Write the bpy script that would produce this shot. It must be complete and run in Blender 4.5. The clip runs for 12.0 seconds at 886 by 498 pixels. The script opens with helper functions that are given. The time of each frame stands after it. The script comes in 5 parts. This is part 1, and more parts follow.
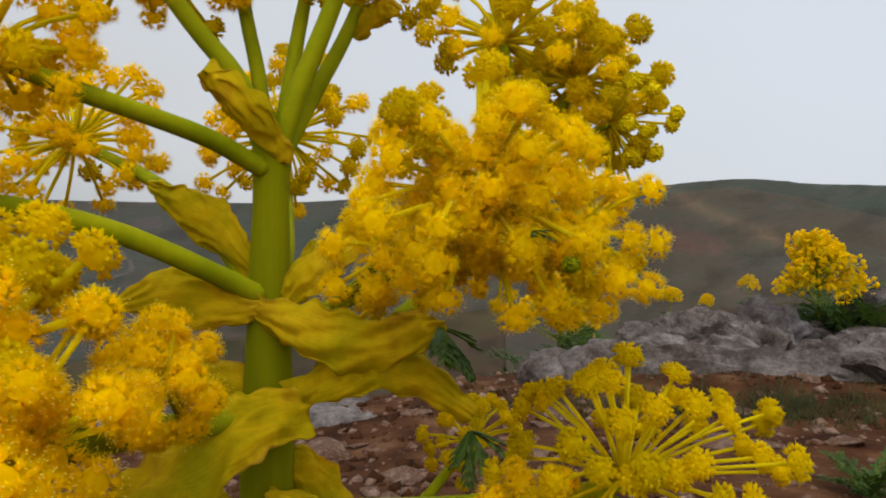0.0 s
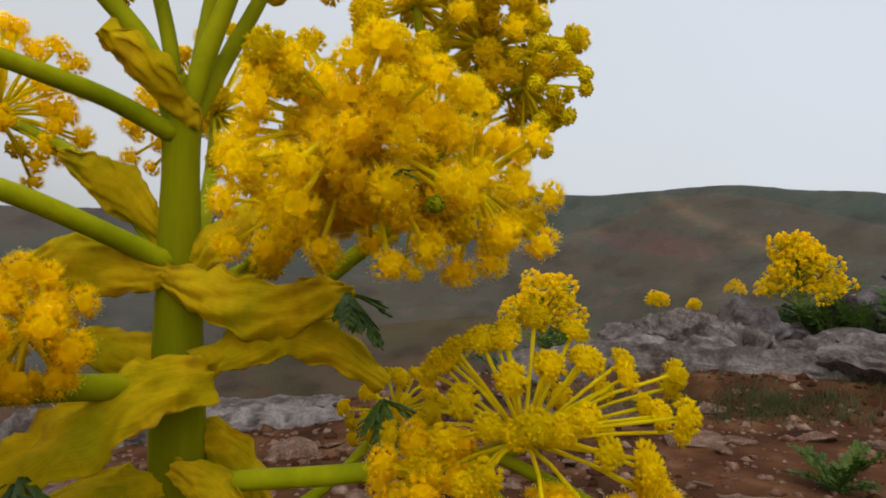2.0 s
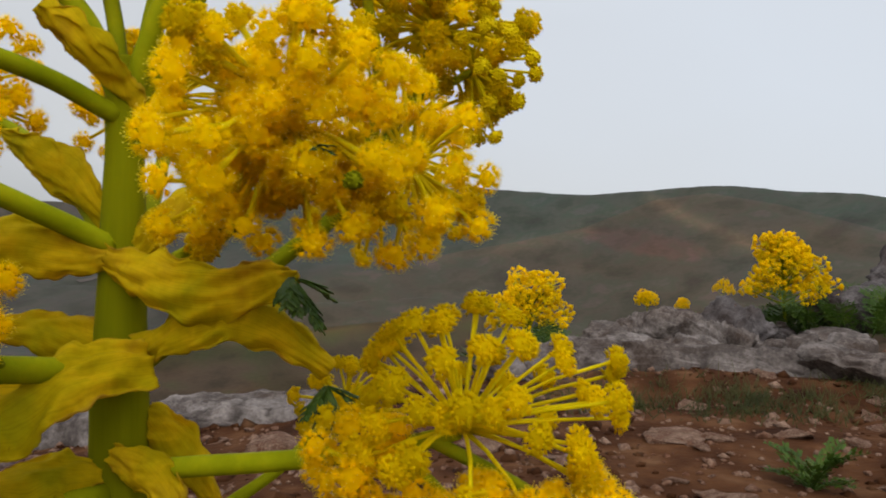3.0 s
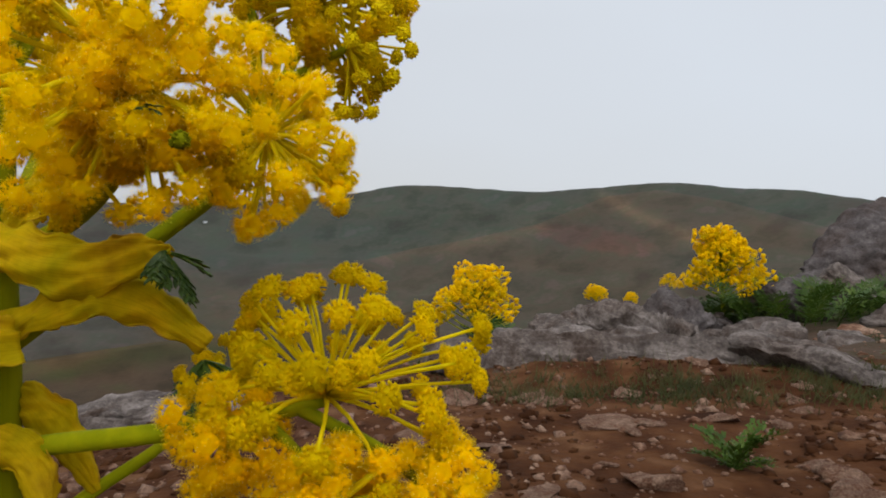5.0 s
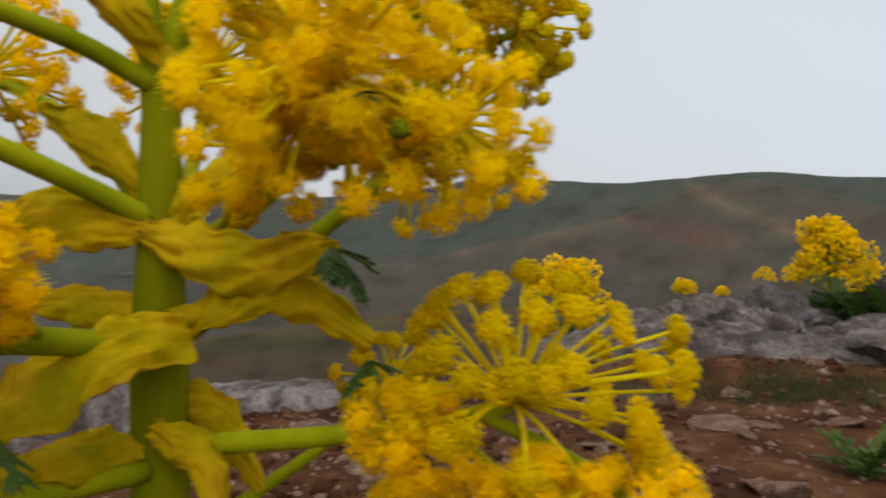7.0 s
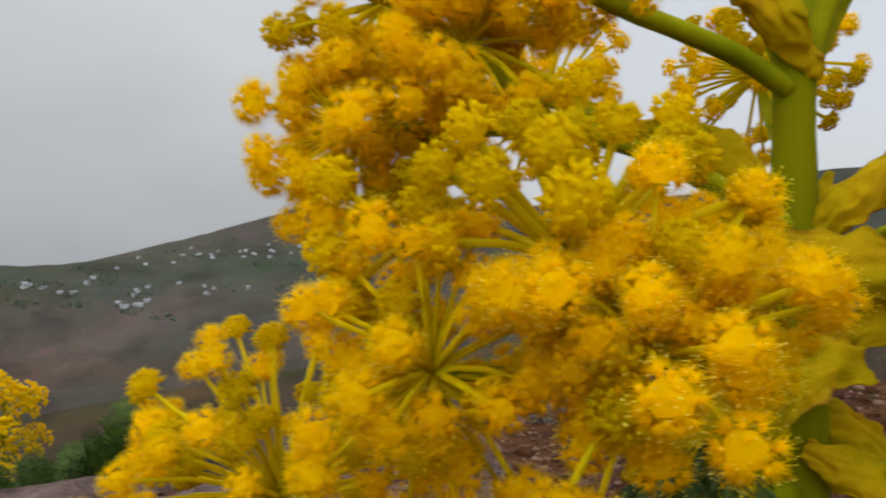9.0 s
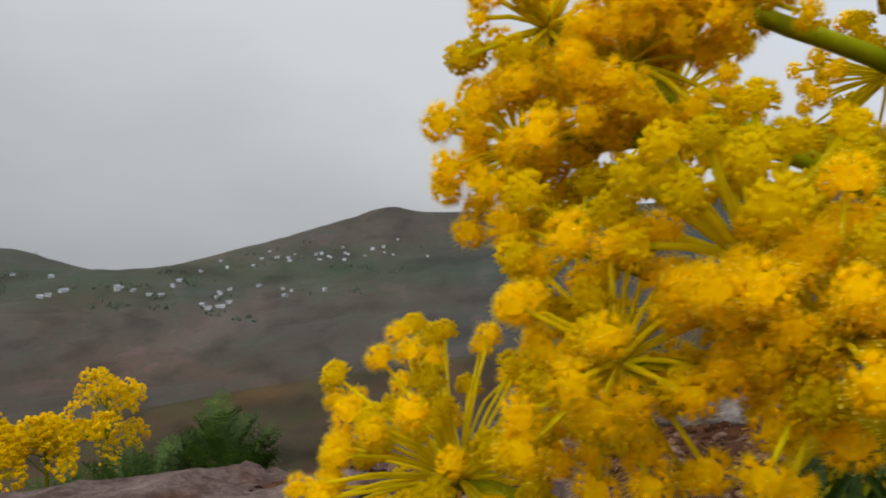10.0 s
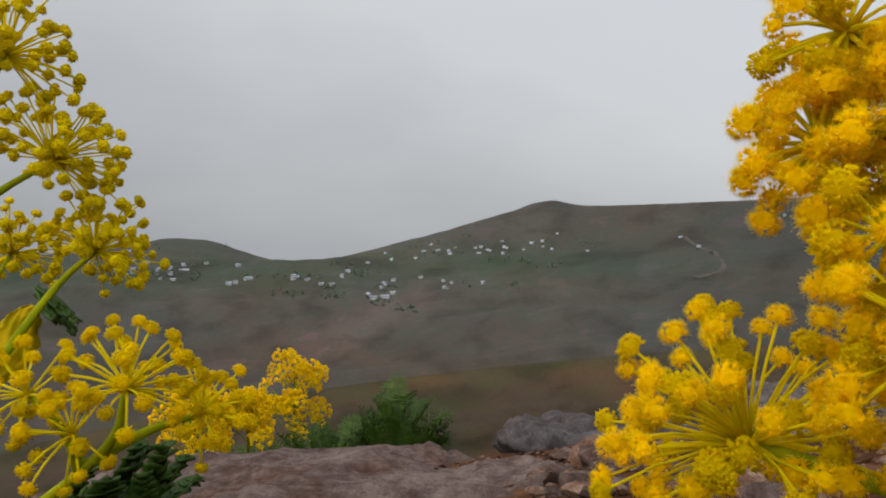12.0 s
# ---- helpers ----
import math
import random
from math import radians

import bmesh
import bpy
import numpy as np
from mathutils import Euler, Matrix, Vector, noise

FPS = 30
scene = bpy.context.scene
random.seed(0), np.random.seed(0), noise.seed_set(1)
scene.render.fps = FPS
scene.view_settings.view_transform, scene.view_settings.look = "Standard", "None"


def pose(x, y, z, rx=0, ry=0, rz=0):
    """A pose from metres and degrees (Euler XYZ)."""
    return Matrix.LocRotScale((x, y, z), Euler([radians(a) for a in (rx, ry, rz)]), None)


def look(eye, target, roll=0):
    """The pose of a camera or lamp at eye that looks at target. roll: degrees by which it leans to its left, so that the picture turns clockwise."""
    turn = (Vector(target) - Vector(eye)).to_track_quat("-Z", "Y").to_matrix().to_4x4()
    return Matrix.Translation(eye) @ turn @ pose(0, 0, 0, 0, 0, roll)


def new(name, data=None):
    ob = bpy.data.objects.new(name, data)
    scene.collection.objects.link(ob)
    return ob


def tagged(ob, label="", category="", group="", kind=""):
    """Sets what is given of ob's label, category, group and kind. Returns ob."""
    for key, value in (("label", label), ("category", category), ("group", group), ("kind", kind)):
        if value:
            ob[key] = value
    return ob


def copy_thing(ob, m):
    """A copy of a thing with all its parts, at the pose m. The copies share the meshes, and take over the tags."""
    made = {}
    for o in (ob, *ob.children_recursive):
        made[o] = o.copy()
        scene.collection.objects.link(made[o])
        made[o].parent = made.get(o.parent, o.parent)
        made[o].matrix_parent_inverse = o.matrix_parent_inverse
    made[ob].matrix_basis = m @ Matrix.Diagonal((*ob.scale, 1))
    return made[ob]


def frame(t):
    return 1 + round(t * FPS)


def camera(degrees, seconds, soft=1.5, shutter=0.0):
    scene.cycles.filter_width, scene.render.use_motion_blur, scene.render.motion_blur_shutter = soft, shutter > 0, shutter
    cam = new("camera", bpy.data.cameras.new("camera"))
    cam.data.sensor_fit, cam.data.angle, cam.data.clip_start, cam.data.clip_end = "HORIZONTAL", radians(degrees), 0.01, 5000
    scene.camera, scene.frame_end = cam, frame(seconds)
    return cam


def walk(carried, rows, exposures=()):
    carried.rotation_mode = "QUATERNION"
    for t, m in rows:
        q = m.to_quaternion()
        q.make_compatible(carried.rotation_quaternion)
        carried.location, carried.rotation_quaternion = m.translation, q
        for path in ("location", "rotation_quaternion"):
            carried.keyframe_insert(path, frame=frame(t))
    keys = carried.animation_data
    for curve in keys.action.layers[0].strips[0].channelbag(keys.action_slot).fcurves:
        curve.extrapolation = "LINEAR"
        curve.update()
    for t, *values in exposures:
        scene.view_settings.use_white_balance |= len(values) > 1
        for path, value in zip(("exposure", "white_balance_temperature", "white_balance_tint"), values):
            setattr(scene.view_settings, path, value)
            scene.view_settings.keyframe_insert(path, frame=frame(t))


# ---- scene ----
cam = camera(64.5, 12.0, soft=1.85, shutter=0.5)
PATH = [
    (0, (0.034, 0.14, 0.894), (-0.149, 2.132, 0.892), 0.2),
    (0.5, (0.05, 0.145, 0.886), (-0.115, 2.138, 0.896), 0.0),
    (1, (0.07, 0.147, 0.871), (-0.093, 2.14, 0.897), -0.9),
    (1.5, (0.082, 0.149, 0.866), (-0.081, 2.142, 0.89), -0.5),
    (2, (0.093, 0.154, 0.863), (-0.062, 2.148, 0.879), 0.1),
    (2.5, (0.106, 0.158, 0.856), (-0.039, 2.153, 0.869), 0.4),
    (3, (0.126, 0.162, 0.854), (-0.004, 2.158, 0.864), 0.6),
    (3.5, (0.141, 0.165, 0.846), (0.046, 2.163, 0.861), 0.4),
    (5.5, (0.19, 0.154, 0.836), (0.199, 2.154, 0.831), 0.2),
    (6, (0.185, 0.161, 0.838), (0.188, 2.161, 0.824), 0.3),
    (6.5, (0.164, 0.177, 0.837), (0.122, 2.177, 0.817), 0.1),
    (7, (0.116, 0.184, 0.838), (-0.11, 2.171, 0.821), -0.0),
    (7.5, (0.054, 0.196, 0.838), (-0.378, 2.148, 0.807), 1.6),
    (7.7, (0.023, 0.204, 0.835), (-0.502, 2.133, 0.808), 1.7),
    (9.3, (-0.105, 0.098, 0.85), (-1.239, 1.744, 0.851), -1.8),
    (9.5, (-0.103, 0.084, 0.852), (-1.27, 1.709, 0.851), -2.1),
    (10, (-0.127, 0.053, 0.848), (-1.358, 1.629, 0.86), -1.5),
    (10.5, (-0.148, 0.024, 0.844), (-1.468, 1.526, 0.856), -1.6),
    (11, (-0.157, -0.023, 0.846), (-1.585, 1.378, 0.859), -1.2),
    (11.5, (-0.154, -0.05, 0.847), (-1.672, 1.252, 0.857), -1.3),
    (12, (-0.15, -0.076, 0.844), (-1.702, 1.186, 0.848), -0.9),
]
walk(cam, [(t, look(e, g, r)) for t, e, g, r in PATH])

# ---- light ----
scene.view_settings.exposure = 0.0
world = bpy.data.worlds.new("overcast_sky")
scene.world = world
world.use_nodes = True
wn, wl = world.node_tree.nodes, world.node_tree.links
wn.clear()
w_out, w_bg = wn.new("ShaderNodeOutputWorld"), wn.new("ShaderNodeBackground")
w_sky = wn.new("ShaderNodeTexSky")
w_sky.sky_type, w_sky.sun_disc = "NISHITA", False
w_sky.sun_elevation, w_sky.sun_rotation = radians(27), radians(173)
w_sky.dust_density = 4.0
w_co, w_sep = wn.new("ShaderNodeTexCoord"), wn.new("ShaderNodeSeparateXYZ")
w_noise = wn.new("ShaderNodeTexNoise")
w_noise.inputs["Scale"].default_value, w_noise.inputs["Detail"].default_value = 1.6, 4.0
w_map = wn.new("ShaderNodeMapping")
w_map.inputs["Scale"].default_value = (1.0, 1.0, 2.5)
# cloud deck: paler overhead, behind and towards the clear side, greyer over the valley
w_side = wn.new("ShaderNodeVectorMath")
w_side.operation = "DOT_PRODUCT"
w_side.inputs[1].default_value = (0.75, -0.1, 1.1)
w_ramp = wn.new("ShaderNodeValToRGB")
r0, r1 = w_ramp.color_ramp.elements
r0.position, r0.color = 0.08, (0.345, 0.365, 0.39, 1)
r1.position, r1.color = 1.0, (0.74, 0.79, 0.86, 1)
r2 = w_ramp.color_ramp.elements.new(0.45)
r2.color = (0.665, 0.68, 0.70, 1)
w_m1, w_m2, w_m3 = (wn.new("ShaderNodeMath") for _ in range(3))
w_m1.operation, w_m1.inputs[1].default_value, w_m1.inputs[2].default_value = "MULTIPLY_ADD", 0.70, 0.64
w_m2.operation, w_m2.inputs[1].default_value, w_m2.inputs[2].default_value = "MULTIPLY_ADD", 0.35, -0.17
w_m3.operation = "ADD"
wl.new(w_co.outputs["Generated"], w_side.inputs[0])
wl.new(w_co.outputs["Generated"], w_map.inputs["Vector"])
wl.new(w_map.outputs["Vector"], w_noise.inputs["Vector"])
wl.new(w_side.outputs["Value"], w_m1.inputs[0])
wl.new(w_noise.outputs["Fac"], w_m2.inputs[0])
wl.new(w_m1.outputs[0], w_m3.inputs[0])
wl.new(w_m2.outputs[0], w_m3.inputs[1])
wl.new(w_m3.outputs[0], w_ramp.inputs["Fac"])
w_scale = wn.new("ShaderNodeVectorMath")
w_scale.operation = "SCALE"
w_scale.inputs["Scale"].default_value = 0.08
wl.new(w_sky.outputs["Color"], w_scale.inputs[0])
w_mix = wn.new("ShaderNodeMix")
w_mix.data_type = "RGBA"
w_mix.inputs["Factor"].default_value = 0.9
wl.new(w_scale.outputs["Vector"], w_mix.inputs["A"])
wl.new(w_ramp.outputs["Color"], w_mix.inputs["B"])
wl.new(w_mix.outputs["Result"], w_bg.inputs["Color"])
# an overcast sky is about three times as bright overhead as at the horizon
w_up = wn.new("ShaderNodeMapRange")
w_up.interpolation_type = "SMOOTHSTEP"
w_up.inputs["From Min"].default_value, w_up.inputs["From Max"].default_value = 0.30, 0.95
w_up.inputs["To Min"].default_value, w_up.inputs["To Max"].default_value = 1.0, 2.6
wl.new(w_co.outputs["Generated"], w_sep.inputs["Vector"])
wl.new(w_sep.outputs["Z"], w_up.inputs["Value"])
# the sun stands behind the cloud at the camera's back
w_back, w_mul = wn.new("ShaderNodeMapRange"), wn.new("ShaderNodeMath")
w_back.interpolation_type = "SMOOTHSTEP"
w_back.inputs["From Min"].default_value, w_back.inputs["From Max"].default_value = 0.1, -0.8
w_back.inputs["To Min"].default_value, w_back.inputs["To Max"].default_value = 1.0, 2.1
w_mul.operation = "MULTIPLY"
wl.new(w_sep.outputs["Y"], w_back.inputs["Value"])
wl.new(w_back.outputs["Result"], w_mul.inputs[0])
wl.new(w_up.outputs["Result"], w_mul.inputs[1])
wl.new(w_mul.outputs[0], w_bg.inputs["Strength"])
wl.new(w_bg.outputs["Background"], w_out.inputs["Surface"])

sun = new("sun", bpy.data.lights.new("sun", "SUN"))
sun.data.energy, sun.data.angle, sun.data.color = 0.6, radians(80), (1.0, 0.97, 0.92)
sun.matrix_world = look((1.0, -8.0, 5.2), (0.0, 0.6, 0.8))

# ---- materials ----


def material(name, colours, scale=20.0, rough=0.6, bump=0.3, bump_scale=60.0, through_light=0.0, spec=0.3, vary=0.12, spread=0.22, detail=6.0, streak=1.0, by="Object", slope_tint=False):
    """Colour blended over a noise at two scales, with fine relief; through_light: share of light that passes (petals, leaves)."""
    m = bpy.data.materials.new(name)
    m.use_nodes = True
    n, l = m.node_tree.nodes, m.node_tree.links
    n.clear()
    out, bsdf = n.new("ShaderNodeOutputMaterial"), n.new("ShaderNodeBsdfPrincipled")
    co = n.new("ShaderNodeTexCoord")
    big, fine = n.new("ShaderNodeTexNoise"), n.new("ShaderNodeTexNoise")
    big.inputs["Scale"].default_value, big.inputs["Detail"].default_value = scale, detail
    fine.inputs["Scale"].default_value, fine.inputs["Detail"].default_value = bump_scale, 5.0
    fit = n.new("ShaderNodeMapping")
    fit.inputs["Scale"].default_value = (1, 1, streak)
    l.new(co.outputs[by], fit.inputs["Vector"])
    l.new(fit.outputs["Vector"], big.inputs["Vector"])
    l.new(fit.outputs["Vector"], fine.inputs["Vector"])
    ramp = n.new("ShaderNodeValToRGB")
    els = ramp.color_ramp.elements
    while len(els) < len(colours):
        els.new(0.5)
    for i, c in enumerate(colours):
        els[i].position = 0.5 - spread + 2 * spread * i / max(1, len(colours) - 1)
        els[i].color = (*c, 1)
    l.new(big.outputs["Fac"], ramp.inputs["Fac"])
    # each object and the fine grain shift the value a little
    info, add = n.new("ShaderNodeObjectInfo"), n.new("ShaderNodeMath")
    add.operation = "ADD"
    l.new(info.outputs["Random"], add.inputs[0])
    l.new(fine.outputs["Fac"], add.inputs[1])
    shift = n.new("ShaderNodeMapRange")
    shift.inputs["From Min"].default_value, shift.inputs["From Max"].default_value = 0.4, 1.6
    shift.inputs["To Min"].default_value, shift.inputs["To Max"].default_value = 1 - vary, 1 + vary
    l.new(add.outputs[0], shift.inputs["Value"])
    hsv = n.new("ShaderNodeHueSaturation")
    l.new(shift.outputs["Result"], hsv.inputs["Value"])
    l.new(ramp.outputs["Color"], hsv.inputs["Color"])
    if slope_tint:
        # plant cover and painted haze of the slopes, laid out with the ground
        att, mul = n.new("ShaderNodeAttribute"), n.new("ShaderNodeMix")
        att.attribute_name = "slope_tint"
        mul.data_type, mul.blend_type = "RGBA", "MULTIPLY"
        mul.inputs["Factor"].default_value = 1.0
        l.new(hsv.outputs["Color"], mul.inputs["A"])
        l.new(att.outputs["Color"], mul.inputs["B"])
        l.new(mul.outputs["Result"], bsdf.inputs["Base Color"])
    else:
        l.new(hsv.outputs["Color"], bsdf.inputs["Base Color"])
    bsdf.inputs["Roughness"].default_value = rough
    bsdf.inputs["Specular IOR Level"].default_value = spec
    if bump:
        b = n.new("ShaderNodeBump")
        b.inputs["Strength"].default_value, b.inputs["Distance"].default_value = bump, 0.3 / bump_scale
        l.new(fine.outputs["Fac"], b.inputs["Height"])
        l.new(b.outputs["Normal"], bsdf.inputs["Normal"])
    last = bsdf.outputs["BSDF"]
    if through_light:
        tr, mix = n.new("ShaderNodeBsdfTranslucent"), n.new("ShaderNodeMixShader")
        l.new(hsv.outputs["Color"], tr.inputs["Color"])
        mix.inputs["Fac"].default_value = through_light
        l.new(last, mix.inputs[1])
        l.new(tr.outputs["BSDF"], mix.inputs[2])
        last = mix.outputs["Shader"]
    l.new(last, out.inputs["Surface"])
    return m


def sheath_material():
    """Papery yellow sheath: blotches of green and ochre, fine veins along the blade, browned margins and specks."""
    m = bpy.data.materials.new("sheath_yellow")
    m.use_nodes = True
    n, l = m.node_tree.nodes, m.node_tree.links
    n.clear()
    out, bsdf = n.new("ShaderNodeOutputMaterial"), n.new("ShaderNodeBsdfPrincipled")
    co, uv = n.new("ShaderNodeTexCoord"), n.new("ShaderNodeSeparateXYZ")
    l.new(co.outputs["UV"], uv.inputs["Vector"])

    def noise_of(scale, detail, source, stretch=(1, 1, 1)):
        t, f = n.new("ShaderNodeTexNoise"), n.new("ShaderNodeMapping")
        t.inputs["Scale"].default_value, t.inputs["Detail"].default_value = scale, detail
        f.inputs["Scale"].default_value = stretch
        l.new(co.outputs[source], f.inputs["Vector"])
        l.new(f.outputs["Vector"], t.inputs["Vector"])
        return t.outputs["Fac"]

    def ramp_of(fac, stops):
        r = n.new("ShaderNodeValToRGB")
        while len(r.color_ramp.elements) < len(stops):
            r.color_ramp.elements.new(0.5)
        for e, (p, c) in zip(r.color_ramp.elements, stops):
            e.position, e.color = p, (*c, 1)
        l.new(fac, r.inputs["Fac"])
        return r.outputs["Color"]

    def blend(kind, a, b, fac=1.0):
        x = n.new("ShaderNodeMix")
        x.data_type, x.blend_type = "RGBA", kind
        if isinstance(fac, float):
            x.inputs["Factor"].default_value = fac
        else:
            l.new(fac, x.inputs["Factor"])
        l.new(a, x.inputs["A"])
        l.new(b, x.inputs["B"])
        return x.outputs["Result"]

    blotch = noise_of(24, 7, "Object")
    vein = noise_of(1.0, 5, "UV", (26, 1.6, 1))
    wrinkle = noise_of(170, 6, "Object")
    speck = noise_of(420, 2, "Object")
    base = ramp_of(blotch, ((0.32, (0.40, 0.34, 0.003)), (0.46, (0.54, 0.40, 0.003)), (0.58, (0.66, 0.46, 0.005)), (0.70, (0.52, 0.33, 0.008))))
    base = blend("MULTIPLY", base, ramp_of(vein, ((0.32, (0.84, 0.84, 0.8)), (0.5, (1, 1, 1)), (0.68, (1.06, 1.06, 1.2)))))
    base = blend("MULTIPLY", base, ramp_of(wrinkle, ((0.34, (0.93, 0.92, 0.9)), (0.56, (1.02, 1.02, 1.05)))))
    base = blend("MULTIPLY", base, ramp_of(speck, ((0.20, (0.45, 0.35, 0.3)), (0.24, (1, 1, 1)))))
    # dry brown margins
    rim, add = n.new("ShaderNodeMath"), n.new("ShaderNodeMath")
    rim.operation = "ABSOLUTE"
    l.new(uv.outputs["X"], rim.inputs[0])
    add.operation = "MULTIPLY_ADD"
    add.inputs[1].default_value = 0.34
    l.new(blotch, add.inputs[0])
    l.new(rim.outputs[0], add.inputs[2])
    edge = n.new("ShaderNodeMapRange")
    edge.inputs["From Min"].default_value, edge.inputs["From Max"].default_value = 1.10, 1.24
    l.new(add.outputs[0], edge.inputs["Value"])
    brown = n.new("ShaderNodeRGB")
    brown.outputs[0].default_value = (0.36, 0.20, 0.02, 1)
    base = blend("MIX", base, brown.outputs[0], edge.outputs["Result"])
    l.new(base, bsdf.inputs["Base Color"])
    bsdf.inputs["Roughness"].default_value, bsdf.inputs["Specular IOR Level"].default_value = 0.7, 0.04
    h = n.new("ShaderNodeMath")
    h.operation = "ADD"
    l.new(vein, h.inputs[0])
    l.new(wrinkle, h.inputs[1])
    b = n.new("ShaderNodeBump")
    b.inputs["Strength"].default_value, b.inputs["Distance"].default_value = 0.35, 0.0012
    l.new(h.outputs[0], b.inputs["Height"])
    l.new(b.outputs["Normal"], bsdf.inputs["Normal"])
    tr, mix = n.new("ShaderNodeBsdfTranslucent"), n.new("ShaderNodeMixShader")
    l.new(base, tr.inputs["Color"])
    mix.inputs["Fac"].default_value = 0.5
    l.new(bsdf.outputs["BSDF"], mix.inputs[1])
    l.new(tr.outputs["BSDF"], mix.inputs[2])
    l.new(mix.outputs["Shader"], out.inputs["Surface"])
    return m


M_BLOOM = material("flower_yellow", [(0.965, 0.735, 0.001), (0.975, 0.765, 0.001), (0.98, 0.785, 0.001)], 120, 0.75, 0, 300, 0.88, 0.02, 0.05)
M_BLOOM_FRESH = material("fresh_flower_yellow", [(0.97, 0.77, 0.001), (0.98, 0.795, 0.001), (0.985, 0.815, 0.002)], 120, 0.75, 0, 300, 0.88, 0.02, 0.05)
M_STAMEN_FRESH = material("fresh_stamen_yellow", [(0.98, 0.795, 0.001), (0.99, 0.82, 0.002)], 90, 0.75, 0, 300, 0.93, 0.02, 0.05)
M_STAMEN = material("stamen_yellow", [(0.975, 0.765, 0.001), (0.985, 0.79, 0.001)], 90, 0.75, 0, 300, 0.92, 0.02, 0.05)
M_ANTHER = material("anther_yellow", [(0.98, 0.82, 0.02), (0.98, 0.88, 0.22)], 90, 0.6, 0, 300, 0.5, 0.05, 0.05)
M_BUD = material("bud_yellow_green", [(0.70, 0.56, 0.001), (0.79, 0.62, 0.001), (0.87, 0.67, 0.001)], 150, 0.7, 0, 300, 0.75, 0.03)

M_KNOB = material("knob_olive_yellow", [(0.56, 0.448, 0.00224), (0.6944, 0.5376, 0.00224), (0.8064, 0.5936, 0.00224)], 90, 0.7, 0, 300, 0.4, 0.03)
M_RAY = material("ray_yellow_green", [(0.64, 0.53, 0.002), (0.78, 0.62, 0.003)], 60, 0.6, 0.1, 200, 0.55, 0.04)
M_STEM = material("stem_green", [(0.095, 0.102, 0.001), (0.132, 0.132, 0.001), (0.175, 0.166, 0.002)], 40, 0.7, 0.35, 330, 0.0, 0.02, 0.14, 0.22, 6, 0.06)
M_BRANCH = material("branch_green", [(0.14, 0.160, 0.001), (0.20, 0.212, 0.002), (0.29, 0.28, 0.003)], 22, 0.65, 0.2, 260, 0.0, 0.03)
M_SHEATH = sheath_material()
M_LEAF = material("leaf_dark_green", [(0.01847, 0.03971, 0.00418), (0.03591, 0.06859, 0.005852), (0.06156, 0.09386, 0.00836)], 30, 0.5, 0.3, 160, 0.12, 0.2)
M_FROND = material("foliage_green", [(0.018, 0.040, 0.004), (0.034, 0.065, 0.007), (0.066, 0.092, 0.011)], 5, 0.55, 0.2, 60, 0.25, 0.15, 0.25)
M_GRASS = material("grass_green", [(0.018, 0.021, 0.005), (0.035, 0.036, 0.009), (0.060, 0.048, 0.016)], 3, 0.6, 0, 60, 0.2, 0.1, 0.3)
M_FARBLOOM = material("far_flower_yellow", [(0.80, 0.56, 0.001), (0.85, 0.61, 0.002), (0.85, 0.63, 0.002)], 20, 0.7, 0, 60, 0.6, 0.02)
def rock_material(name, dark, mid, light, rust, scale=1.0):
    """Limestone: broad stains, medium mottling, fine speckle, rough relief."""
    m = bpy.data.materials.new(name)
    m.use_nodes = True
    n, l = m.node_tree.nodes, m.node_tree.links
    bsdf = n["Principled BSDF"]
    bsdf.inputs["Roughness"].default_value, bsdf.inputs["Specular IOR Level"].default_value = 0.92, 0.1
    co = n.new("ShaderNodeTexCoord")
    tex = []
    for s, detail, rough in ((2.2, 6, 0.6), (11, 10, 0.72), (70, 4, 0.6)):
        t = n.new("ShaderNodeTexNoise")
        t.inputs["Scale"].default_value, t.inputs["Detail"].default_value, t.inputs["Roughness"].default_value = s * scale, detail, rough
        l.new(co.outputs["Object"], t.inputs["Vector"])
        tex.append(t)
    ramps = []
    for t, stops in zip(tex, (((0.38, rust), (0.50, mid), (0.62, light)), ((0.36, dark), (0.48, mid), (0.60, light)), ((0.30, (0.72, 0.70, 0.69)), (0.52, (1, 1, 1)), (0.72, (1.18, 1.18, 1.16))))):
        r = n.new("ShaderNodeValToRGB")
        els = r.color_ramp.elements
        els.new(0.5)
        for e, (p, c) in zip(els, stops):
            e.position, e.color = p, (*c, 1)
        l.new(t.outputs["Fac"], r.inputs["Fac"])
        ramps.append(r)
    mix = n.new("ShaderNodeMix")
    mix.data_type = "RGBA"
    mix.inputs["Factor"].default_value = 0.5
    l.new(ramps[0].outputs["Color"], mix.inputs["A"])
    l.new(ramps[1].outputs["Color"], mix.inputs["B"])
    mul = n.new("ShaderNodeMix")
    mul.data_type, mul.blend_type = "RGBA", "MULTIPLY"
    mul.inputs["Factor"].default_value = 1.0
    l.new(mix.outputs["Result"], mul.inputs["A"])
    l.new(ramps[2].outputs["Color"], mul.inputs["B"])
    l.new(mul.outputs["Result"], bsdf.inputs["Base Color"])
    add = n.new("ShaderNodeMath")
    add.operation = "MULTIPLY_ADD"
    add.inputs[1].default_value = 0.3
    l.new(tex[2].outputs["Fac"], add.inputs[0])
    l.new(tex[1].outputs["Fac"], add.inputs[2])
    b = n.new("ShaderNodeBump")
    b.inputs["Strength"].default_value, b.inputs["Distance"].default_value = 0.8, 0.022 / scale
    l.new(add.outputs[0], b.inputs["Height"])
    l.new(b.outputs["Normal"], bsdf.inputs["Normal"])
    return m


